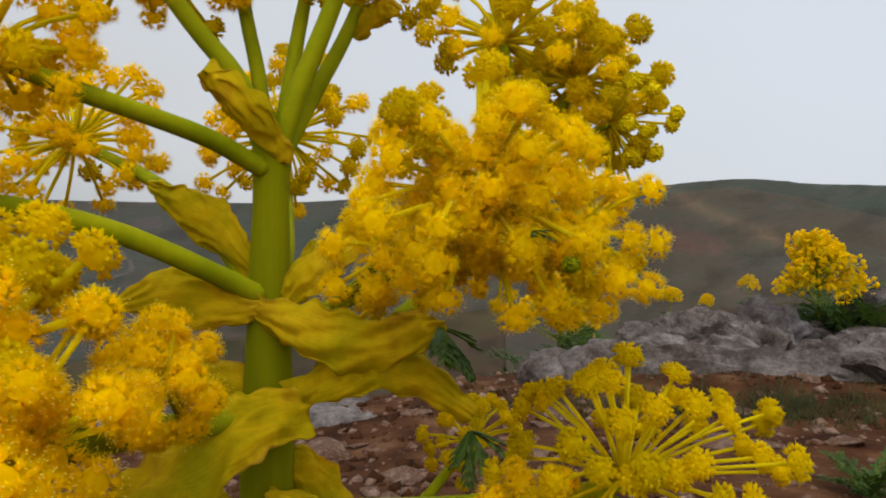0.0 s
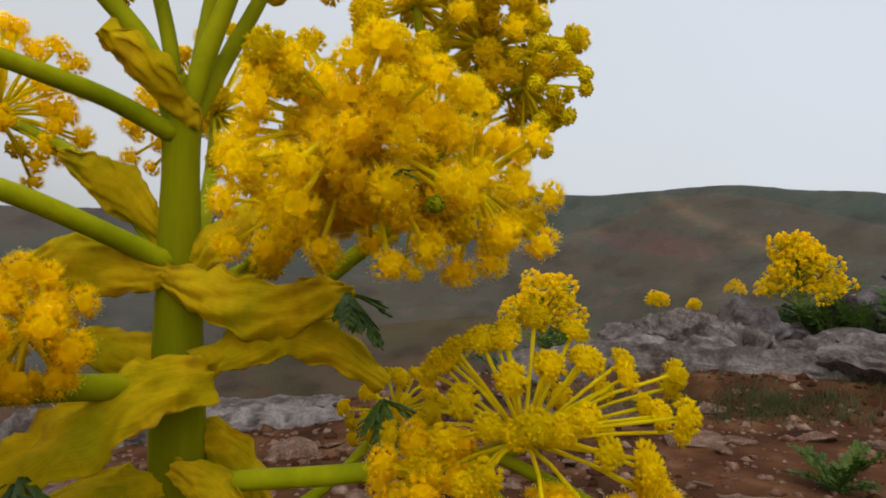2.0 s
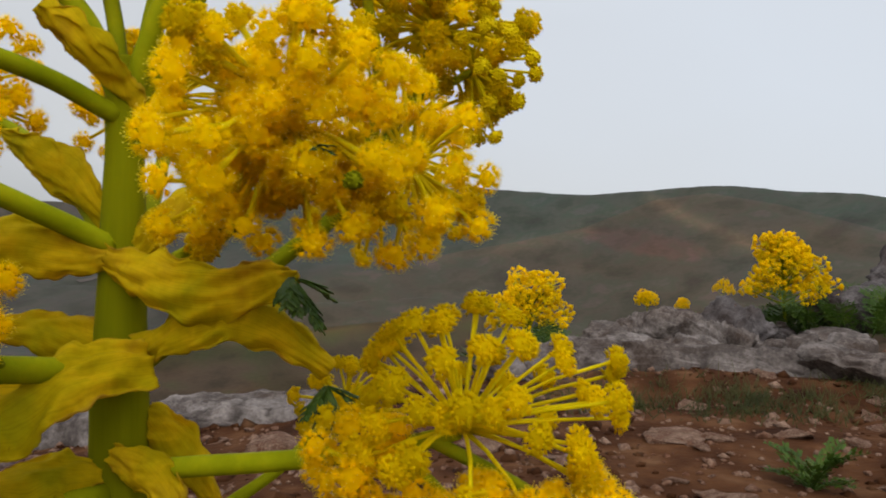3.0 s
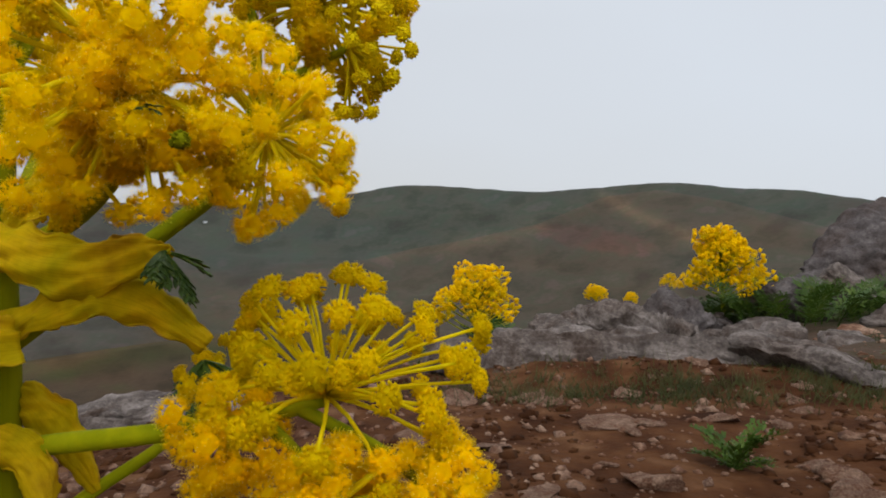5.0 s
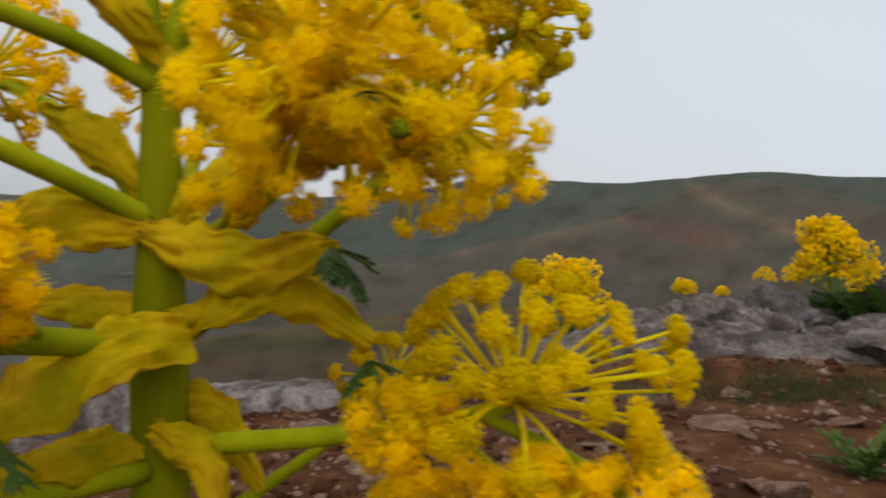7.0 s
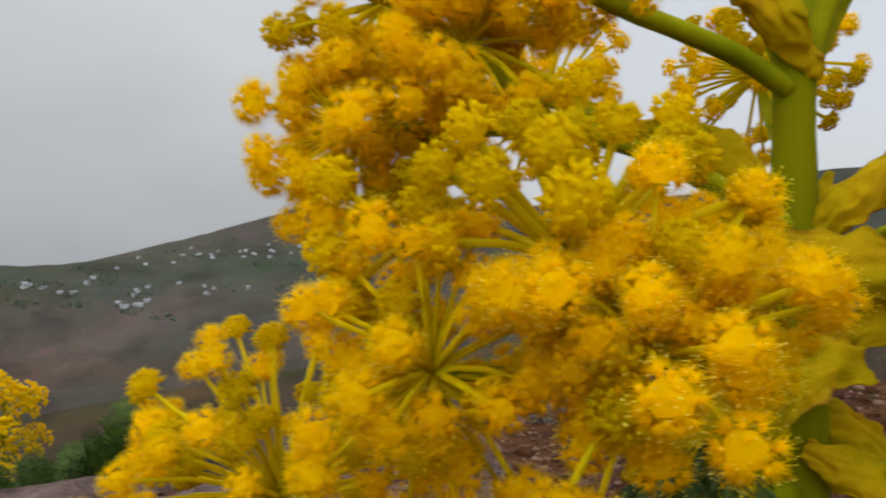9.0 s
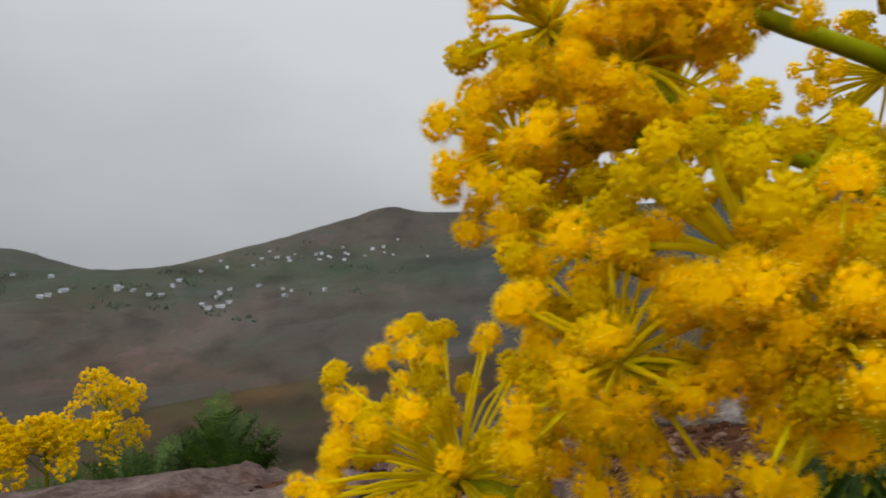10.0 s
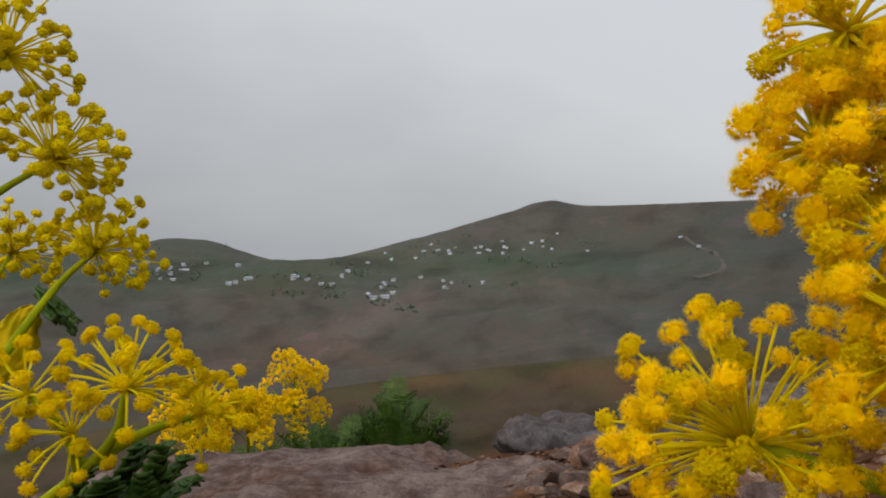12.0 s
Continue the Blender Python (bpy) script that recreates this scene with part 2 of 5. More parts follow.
M_ROCK = rock_material("grey_limestone", (0.016, 0.0115, 0.009), (0.068, 0.054, 0.046), (0.178, 0.148, 0.131), (0.050, 0.031, 0.021))
M_LEDGE = rock_material("brown_ledge_rock", (0.016, 0.008, 0.005), (0.058, 0.036, 0.028), (0.135, 0.094, 0.078), (0.062, 0.023, 0.011), 1.2)
M_STONE = rock_material("pinkish_stone", (0.034, 0.014, 0.0075), (0.098, 0.050, 0.030), (0.22, 0.140, 0.096), (0.088, 0.033, 0.0145), 1.6)
M_BOULDER = rock_material("dark_boulder_rock", (0.0192, 0.01597, 0.01505), (0.05141, 0.04258, 0.03967), (0.1028, 0.0878, 0.08345), (0.04662, 0.03061, 0.02394), 0.8)
M_SOIL = material("red_brown_soil", [(0.017, 0.0058, 0.0020), (0.032, 0.0115, 0.0040), (0.050, 0.0195, 0.0072), (0.082, 0.039, 0.0175)], 5.5, 0.95, 1.0, 34, 0, 0.05, 0.3, 0.2, 15)
M_TURF = material("stony_turf", [(0.01672, 0.0152, 0.00684), (0.0304, 0.02432, 0.01216), (0.0418, 0.02584, 0.01672), (0.0646, 0.05168, 0.03952)], 2.4, 0.95, 1.0, 26, 0, 0.05, 0.3, 0.2, 12)
M_HILL = material("hillside_grass", [(0.0261, 0.02177, 0.01765), (0.02863, 0.02741, 0.02006), (0.03705, 0.03145, 0.02487), (0.03116, 0.03225, 0.02327), (0.04379, 0.03548, 0.03049)], 0.30, 0.95, 0.3, 2.4, 0, 0.05, 0.2, 0.16, 9, by="UV", slope_tint=True)
M_SPUR = material("dry_slope", [(0.02077, 0.01463, 0.008259), (0.03461, 0.02299, 0.01377), (0.03115, 0.02717, 0.01285)], 0.3, 0.95, 0.6, 2.5, 0, 0.05, 0.25, 0.18, 9, by="UV", slope_tint=True)
M_TRACK = material("bare_track", [(0.04522, 0.03618, 0.02972), (0.05814, 0.04651, 0.03876)], 0.05, 0.95, 0, 1, 0, 0.1)
M_WALLWHITE = material("white_wall", [(0.24, 0.24, 0.24), (0.42, 0.42, 0.41)], 0.3, 0.8, 0, 3, 0, 0.2, 0.25)
M_ROOF = material("metal_roof", [(0.11, 0.115, 0.12), (0.28, 0.29, 0.30)], 0.3, 0.6, 0, 3, 0, 0.3, 0.4)
M_FARTREE = material("far_tree_green", [(0.0975, 0.1235, 0.0806), (0.13, 0.156, 0.104)], 0.2, 0.9, 0, 2, 0.3, 0.1, 0.3)

# ---- building helpers ----
PLACE = {}


def empty(name, at):
    ob = new(name)
    ob.location = at
    ob.empty_display_size = 0.05
    PLACE[ob] = Vector(at)
    return ob


def as_mesh(name, bm, mats, smooth=True):
    me = bpy.data.meshes.new(name)
    bm.to_mesh(me)
    bm.free()
    for m in mats if isinstance(mats, (list, tuple)) else [mats]:
        me.materials.append(m)
    if smooth:
        me.shade_smooth()
    return me


def part(name, data, mats, parent, label="", at=None, turn=None, scale=None):
    """One mesh object under a thing or part; the mesh is in world places, or, with at, in its own."""
    me = data if isinstance(data, bpy.types.Mesh) else as_mesh(name, data, mats)
    ob = new(name, me)
    base = PLACE[parent] if parent else Vector((0, 0, 0))
    if at is None:
        at = base
        me.transform(Matrix.Translation(-base))
    ob.parent = parent
    ob.location = Vector(at) - base
    if turn is not None:
        ob.rotation_mode = "QUATERNION"
        ob.rotation_quaternion = turn
    if scale is not None:
        ob.scale = scale if hasattr(scale, "__len__") else (scale,) * 3
    PLACE[ob] = Vector(at)
    return tagged(ob, label) if label else ob


def spline(points, steps):
    """Catmull-Rom through the points."""
    p = [Vector(q) for q in points]
    p = [2 * p[0] - p[1]] + p + [2 * p[-1] - p[-2]]
    out = []
    spans = len(p) - 3
    for k in range(steps + 1):
        u = min(k / steps * spans, spans - 1e-6)
        i, f = int(u), u - int(u)
        a, b, c, d = p[i:i + 4]
        out.append(0.5 * (2 * b + (c - a) * f + (2 * a - 5 * b + 4 * c - d) * f * f + (3 * b - a - 3 * c + d) * f ** 3))
    return out


def frames_along(pts, hint=(0, 0, 1)):
    """Tangent, side and normal carried along a line."""
    res, side = [], None
    for i, p in enumerate(pts):
        t = (pts[min(i + 1, len(pts) - 1)] - pts[max(i - 1, 0)]).normalized()
        if side is None:
            side = t.cross(Vector(hint))
            if side.length < 1e-4:
                side = t.cross(Vector((0, 1, 0)))
        side = (side - t * side.dot(t)).normalized()
        res.append((t, side, side.cross(t).normalized()))
    return res


def tube(bm, pts, radii, sides=8, mat=0, ridge=0.0):
    rings = []
    for i, ((t, s, n), p) in enumerate(zip(frames_along(pts), pts)):
        r = radii[i] if hasattr(radii, "__len__") else radii
        ring = []
        for k in range(sides):
            a = 2 * math.pi * k / sides
            rr = r * (1 + ridge * math.cos(a * sides / 2))
            ring.append(bm.verts.new(p + s * math.cos(a) * rr + n * math.sin(a) * rr))
        rings.append(ring)
    for a, b in zip(rings, rings[1:]):
        for k in range(sides):
            bm.faces.new((a[k], a[(k + 1) % sides], b[(k + 1) % sides], b[k])).material_index = mat
    for ring, flip in ((rings[0], True), (rings[-1], False)):
        f = bm.faces.new(ring[::-1] if flip else ring)
        f.material_index = mat
    return rings


def blob(bm, at, r, mat=0, stretch=None, axis=None):
    """An eight-sided bead, stretched along an axis."""
    z = (axis or Vector((0, 0, 1))).normalized()
    x = z.orthogonal().normalized()
    y = z.cross(x)
    k = stretch or 1.0
    v = [bm.verts.new(at + d * r) for d in (x, y, -x, -y)] + [bm.verts.new(at + z * r * k), bm.verts.new(at - z * r * k)]
    for i in range(4):
        bm.faces.new((v[i], v[(i + 1) % 4], v[4])).material_index = mat
        bm.faces.new((v[(i + 1) % 4], v[i], v[5])).material_index = mat


def thorn(bm, a, b, r, mat=0):
    """A three-sided spike from a to b."""
    z = (b - a).normalized()
    x = z.orthogonal().normalized()
    y = z.cross(x)
    base = [bm.verts.new(a + (x * math.cos(q) + y * math.sin(q)) * r) for q in (0, 2.094, 4.189)]
    tip = bm.verts.new(b)
    for i in range(3):
        bm.faces.new((base[i], base[(i + 1) % 3], tip)).material_index = mat


def grain(bm, at, r, mat=0):
    """A tiny four-sided grain."""
    v = [bm.verts.new(at + Vector(d) * r) for d in ((1, 1, 1), (-1, -1, 1), (-1, 1, -1), (1, -1, -1))]
    for f in ((0, 2, 1), (0, 1, 3), (0, 3, 2), (1, 2, 3)):
        bm.faces.new([v[i] for i in f]).material_index = mat


def sphere_ways(n, rng, low=-1.0, jitter=0.1):
    """Even directions over a ball, down to the height low."""
    out = []
    for i in range(n):
        z = 1 - (1 - low) * (i + 0.5) / n
        a = i * 2.39996 + rng.uniform(-jitter, jitter)
        s = math.sqrt(max(0, 1 - z * z))
        out.append(Vector((s * math.cos(a), s * math.sin(a), z)).normalized())
    return out


# ---- umbellets: one ball of florets, 1 unit in radius, on a stalk from below ----
def bloom_mesh(seed, n=32, fresh=False):
    """A fluffy ball of small florets, each a bead with a burst of fine stamens and pale anthers."""
    rng = random.Random(seed)
    bm = bmesh.new()
    bmesh.ops.create_icosphere(bm, subdivisions=2, radius=0.42)
    for v in bm.verts:
        v.co *= rng.uniform(0.8, 1.1)
    for d in sphere_ways(n, rng, -0.8, 0.6):
        d = (d + Vector([rng.gauss(0, 0.07) for _ in range(3)])).normalized()
        top = rng.uniform(0.52, 0.61)
        blob(bm, d * top, rng.uniform(0.09, 0.12), 0, 1.2, d)
        x = d.orthogonal().normalized()
        y = d.cross(x)
        turn = rng.uniform(0, 6.28)
        for k in range(13):
            a = turn + k * 2.39996
            lean = 1.35 * math.sqrt((k + 0.5) / 13)
            way = d * math.cos(lean) + (x * math.cos(a) + y * math.sin(a)) * math.sin(lean)
            tip = d * top + way * rng.uniform(0.27, 0.40)
            thorn(bm, d * top + way * 0.06, tip, 0.017, 1)
            if k % 4 == 1:
                grain(bm, tip, rng.uniform(0.013, 0.021), 2)
    return as_mesh("umbellet_in_bloom", bm, [M_BLOOM_FRESH, M_STAMEN_FRESH, M_ANTHER] if fresh else [M_BLOOM, M_STAMEN, M_ANTHER])


def bud_mesh(seed, n=66):
    """A tight head of small horned buds, open below where its stalk comes in."""
    rng = random.Random(seed)
    bm = bmesh.new()
    bmesh.ops.create_icosphere(bm, subdivisions=1, radius=0.60)
    for d in sphere_ways(n, rng, -0.55, 0.4):
        d = (d + Vector([rng.gauss(0, 0.05) for _ in range(3)])).normalized()
        top = rng.uniform(0.64, 0.76)
        blob(bm, d * top, rng.uniform(0.105, 0.135), 0, 1.25, d)
        x = d.orthogonal().normalized()
        y = d.cross(x)
        turn = rng.uniform(0, 6.28)
        for k in range(rng.choice((2, 2, 3))):
            a = turn + k * 2.4
            out = x * math.cos(a) + y * math.sin(a)
            thorn(bm, d * (top + 0.05) + out * 0.06, d * (top + rng.uniform(0.15, 0.26)) + out * rng.uniform(0.05, 0.15), 0.042, 0)
    return as_mesh("umbellet_in_bud", bm, [M_BUD, M_RAY])


def knob_mesh(seed):
    """A closed, tight umbellet of small round buds."""
    rng = random.Random(seed)
    bm = bmesh.new()
    bmesh.ops.create_icosphere(bm, subdivisions=2, radius=0.74)
    for d in sphere_ways(46, rng, -0.7, 0.5):
        blob(bm, d * rng.uniform(0.76, 0.84), rng.uniform(0.14, 0.18), 0, 1.1, d)
    return as_mesh("umbellet_closed", bm, [M_KNOB])


BLOOMS = [bloom_mesh(s) for s in (1, 2, 3, 4)]
FRESH_BLOOMS = [bloom_mesh(s, fresh=True) for s in (5, 6, 7, 8)]
BUDS = [bud_mesh(s) for s in (11, 12, 13)]
KNOBS = [knob_mesh(s) for s in (21, 22, 23)]


def umbel(plant, hub, axis, reach, count, spread, ball, bud_share=0.0, seed=0, ray_r=0.0019, knobs=False, label="", short=0.62, fresh=False, flat=(0.82, 0.95)):
    """An umbel: knob, rays and umbellets. spread: half angle of the fan in degrees; bud_share: how many are still in bud."""
    rng = random.Random(1000 + seed)
    hub, axis = Vector(hub), Vector(axis).normalized()
    bm = bmesh.new()
    bmesh.ops.create_icosphere(bm, subdivisions=2, radius=ray_r * 2.3)
    head = part("umbel", as_mesh("umbel_knob", bm, M_RAY), None, plant, label, at=hub)
    to_axis = Vector((0, 0, 1)).rotation_difference(axis)
    for d in sphere_ways(count, rng, math.cos(radians(spread)), 0.5):
        d = (to_axis @ d + Vector([rng.gauss(0, 0.07) for _ in range(3)])).normalized()
        length = reach * rng.uniform(short, 1.08)
        bow = Vector((0, 0, 1)) * length * rng.uniform(0.0, 0.07) + Vector([rng.gauss(0, 0.02) for _ in range(3)]) * length
        pts = [d * length * f + bow * math.sin(math.pi * min(1, f)) for f in (0.02, 0.3, 0.62, 1.0)]
        bm = bmesh.new()
        tube(bm, pts, [ray_r * 1.25, ray_r, ray_r * 0.9, ray_r * 0.95], 6)
        part("ray", as_mesh("ray", bm, M_RAY), None, head, at=hub)
        in_bud = rng.random() < bud_share
        if knobs:
            me, size = rng.choice(KNOBS), ball * rng.uniform(0.8, 1.15)
        elif in_bud:
            me, size = rng.choice(BUDS), ball * rng.uniform(0.92, 1.14)
        else:
            me, size = rng.choice(FRESH_BLOOMS if fresh else BLOOMS), ball * rng.uniform(0.95, 1.32)
        end = (pts[-1] - pts[-2]).normalized()
        q = Vector((0, 0, 1)).rotation_difference(end)
        part("umbellet", me, None, head, at=hub + pts[-1] + end * size * 0.35, turn=q, scale=(size, size, size * rng.uniform(*flat)))
    return head


def branch(plant, points, r0, r1, name="branch", mat=None, sides=12, label=""):
    pts = spline(points, 8 * (len(points) - 1))
    k = len(pts) - 1
    rad = [(r0 + (r1 - r0) * i / k) * (1 + 0.03 * noise.noise(p * 60)) for i, p in enumerate(pts)]
    bm = bmesh.new()
    tube(bm, pts, rad, sides, 0, 0.025)
    return part(name, bm, mat or M_BRANCH, plant, label)


def sheath(plant, points, width, facing, cup=0.6, crumple=0.006, seed=0, label="", tip=0.25, foot=0.45, belly=0.4):
    """A papery leaf sheath: a cupped, crumpled blade along a line. facing: the side that its outer face looks to."""
    nl, nw = 76, 30
    pts = spline(points, nl)
    facing = Vector(facing).normalized()
    off = Vector((seed * 3.1, seed * 1.7, 0))
    bm = bmesh.new()
    lay = bm.loops.layers.uv.new("blade")
    place = {}
    grid = []
    for i, p in enumerate(pts):
        f = i / nl
        t = (pts[min(i + 1, nl)] - pts[max(i - 1, 0)]).normalized()
        s = t.cross(facing).normalized()
        n = s.cross(t).normalized()
        if f < belly:
            w = foot + (1 - foot) * math.sin(f / belly * math.pi / 2)
        else:
            w = tip + (1 - tip) * math.cos((f - belly) / (1 - belly) * math.pi / 2)
        row = []
        for j in range(nw + 1):
            u = 2 * j / nw - 1
            # each margin is torn and waved in its own way
            side = math.copysign(1.0, u) * 9 + seed
            wu = width * w * (1 + 0.16 * noise.noise(Vector((f * 5, side, 0))) + 0.07 * noise.noise(Vector((f * 19, side, 3))))
            a = u * cup * math.pi / 2
            r = wu / max(0.25, cup * math.pi / 2)
            q = p + s * math.sin(a) * r - n * (1 - math.cos(a)) * r
            edge = abs(u) ** 3
            # soft dents, sharp diagonal creases, fine wrinkles
            dent = noise.noise(q * 32 + off)
            crease = 0.42 - abs(noise.noise(Vector((f * 4.5 + u * 1.2, u * 1.6 - f * 1.5, seed)))) * 2.0
            fine = 0.42 - abs(noise.noise(q * 85 + off)) * 2.0
            tiny = noise.noise(q * 210 + off)
            q += n * crumple * (0.95 * dent + 0.95 * crease + 0.22 * fine + 0.05 * tiny) * (0.65 + 0.9 * edge)
            q += s * crumple * 0.9 * noise.noise(q * 60 + off * 2) * edge
            q -= n * crumple * 0.8 * edge * noise.noise(Vector((f * 6, side, 5)))
            v = bm.verts.new(q)
            place[v] = (u, f)
            row.append(v)
        grid.append(row)
    for a, b in zip(grid, grid[1:]):
        for j in range(nw):
            face = bm.faces.new((a[j], a[j + 1], b[j + 1], b[j]))
            for lp in face.loops:
                lp[lay].uv = place[lp.vert]
    ob = part("sheath", bm, M_SHEATH, plant, label)
    mod = ob.modifiers.new("thickness", "SOLIDIFY")
    mod.thickness, mod.offset = 0.0011, 0.0
    return ob


def cut_leaf(parent, at, way, size, lobes=9, seed=0, droop=0.4, mat=None, name="leaf", label="", broad=1.0):
    """A deeply cut green leaf: fingers in a fan, each cut again into narrow pointed teeth and creased along its middle."""
    rng = random.Random(seed)
    at, way = Vector(at), Vector(way).normalized()
    side = way.cross(Vector((0, 0, 1))).normalized()
    bm = bmesh.new()
    fingers = max(5, lobes - 3)

    def blade(root, d, length, width, sag):
        w = d.cross(Vector((0, 0, 1)))
        w = w.normalized() if w.length > 1e-3 else side
        up = w.cross(d)
        rows = []
        for f, wd in ((0.0, 0.45), (0.3, 0.85), (0.55, 1.0), (0.8, 0.6), (1.0, 0.05)):
            c = root + d * length * f - Vector((0, 0, 1)) * sag * length * f * f
            rows.append([bm.verts.new(c + w * wd * width + up * 0.3 * width), bm.verts.new(c), bm.verts.new(c - w * wd * width + up * 0.3 * width)])
        for r, q in zip(rows, rows[1:]):
            bm.faces.new((r[0], r[1], q[1], q[0]))
            bm.faces.new((r[1], r[2], q[2], q[1]))

    for k in range(fingers):
        a = (k / (fingers - 1) - 0.5) * 2.1 + rng.uniform(-0.12, 0.12)
        d = (way * math.cos(a) + side * math.sin(a) + Vector((0, 0, rng.uniform(-droop, 0.2)))).normalized()
        length = size * (1 - 0.5 * abs(k / (fingers - 1) - 0.5)) * rng.uniform(0.85, 1.1)
        sag = droop * 0.5
        blade(at, d, length, size * 0.055 * broad, sag)
        across_way = d.cross(Vector((0, 0, 1)))
        across_way = across_way.normalized() if across_way.length > 1e-3 else side
        for f in (0.34, 0.52, 0.70, 0.84):
            root = at + d * length * f - Vector((0, 0, 1)) * sag * length * f * f
            for sgn in (-1, 1):
                tooth = (d * rng.uniform(0.75, 1.0) + across_way * sgn * rng.uniform(0.45, 0.75) + Vector((0, 0, rng.uniform(-0.3, 0.1)))).normalized()
                blade(root, tooth, length * (0.42 - 0.25 * f) * rng.uniform(0.8, 1.2), size * 0.035 * broad, 0.2)
    ob = part(name, bm, mat or M_LEAF, parent, label)
    mod = ob.modifiers.new("thickness", "SOLIDIFY")
    mod.thickness = 0.012 * size
    return ob


# ---- ground, valley and hills ----
CENTRE = Vector((0.1, 0.15, 0.0))


def bell(a, mid, width):
    return math.exp(-((a - mid) / width) ** 2 / 2)


CREST = ((-180, 2.0), (-60, 2.0), (-36, 3.0), (-30.2, 3.85), (-26.6, 4.5), (-22.8, 4.72), (-18.2, 5.25), (-14.3, 5.18), (-7.85, 4.81), (-3.3, 5.06), (3.2, 5.27), (8, 4.5), (13, 3.95),
         (20, 3.6), (30.3, 3.42), (35.3, 3.40), (39.6, 3.50), (42.5, 3.95), (45.5, 3.06), (50.1, 1.76), (54.7, 0.68), (59.3, -0.39), (61.8, -0.95), (64.6, -0.52), (66.8, 0.18), (69.3, 1.05),
         (72.1, 1.26), (74.5, 0.85), (80, 0.2), (95, 0.5), (120, 2.0), (180, 2.0))


def crest(a):
    """Height of the skyline, in degrees, by bearing (degrees to the left of north)."""
    for k in range(len(CREST) - 1):
        (a0, e0), (a1, e1) = CREST[k], CREST[k + 1]
        if a <= a1:
            before, after = CREST[max(k - 1, 0)], CREST[min(k + 2, len(CREST) - 1)]
            m0, m1 = (e1 - before[1]) / (a1 - before[0]) * (a1 - a0), (after[1] - e0) / (after[0] - a0) * (a1 - a0)
            f = (a - a0) / (a1 - a0)
            e = (2 * f ** 3 - 3 * f * f + 1) * e0 + (f ** 3 - 2 * f * f + f) * m0 + (3 * f * f - 2 * f ** 3) * e1 + (f ** 3 - f * f) * m1
            break
    return e + 0.05 * noise.noise(Vector((a * 0.9, 3, 0))) + 0.03 * noise.noise(Vector((a * 3.1, 5, 0)))


def brink(a):
    """How far the rocky shelf reaches, by bearing."""
    r = 3.4 + 8.5 / (1 + math.exp((a + 16) / 5.0)) + 8 * bell(a, 180, 45) + 8 * bell(a, -180, 60)
    return r + 0.25 * noise.noise(Vector((a * 0.13, 1, 0))) + 0.2 * bell(a, 40, 6)


def shelf(x, y):
    z = 0.22 + 0.10 * min(x + 0.2, 0) + 0.10 * min(x + 1, 0) - 0.065 * max(y - 3.7, 0) + 0.03 * max(x - 0.5, 0) + 0.06 * max(x - 1.8, 0) * min(1, max(0, y - 3.2))
    # soil banked up along the foot of the long slab
    z += 0.10 * bell(y, 3.30 - 0.306 * (x - 1.16), 0.17) * min(1, max(0, (x - 0.2) / 0.4)) * min(1, max(0, (2.5 - x) / 0.5))
    z += 0.045 * noise.noise(Vector((x * 0.9, y * 0.9, 2))) + 0.02 * noise.noise(Vector((x * 3.1, y * 3.1, 4)))
    return z + 0.008 * noise.noise(Vector((x * 9, y * 9, 6)))


RISE = ((4, -24), (40, -24), (90, -15.5), (170, -10.5), (300, -7.5), (520, -3.6), (800, -0.4))


RIDGE = ((-40, -3.0), (-30, 1.6), (-22, 4.0), (-17, 5.0), (-13, 4.5), (-7.6, 2.3), (5.0, -0.3), (26, -5.0))


def ridge(a):
    """Height of the nearer ridge, in degrees, by bearing."""
    for (a0, e0), (a1, e1) in zip(RIDGE, RIDGE[1:]):
        if a <= a1:
            f = (a - a0) / (a1 - a0)
            return e0 + (e1 - e0) * f
    return RIDGE[-1][1]


def near_line(p, stations, width):
    """1 on a line, 0 beyond its width."""
    best = 9e9
    for (x0, y0), (x1, y1) in zip(stations, stations[1:]):
        dx, dy = x1 - x0, y1 - y0
        f = max(0, min(1, ((p[0] - x0) * dx + (p[1] - y0) * dy) / (dx * dx + dy * dy)))
        best = min(best, math.hypot(p[0] - x0 - f * dx, p[1] - y0 - f * dy))
    return math.exp(-(best / width) ** 2)


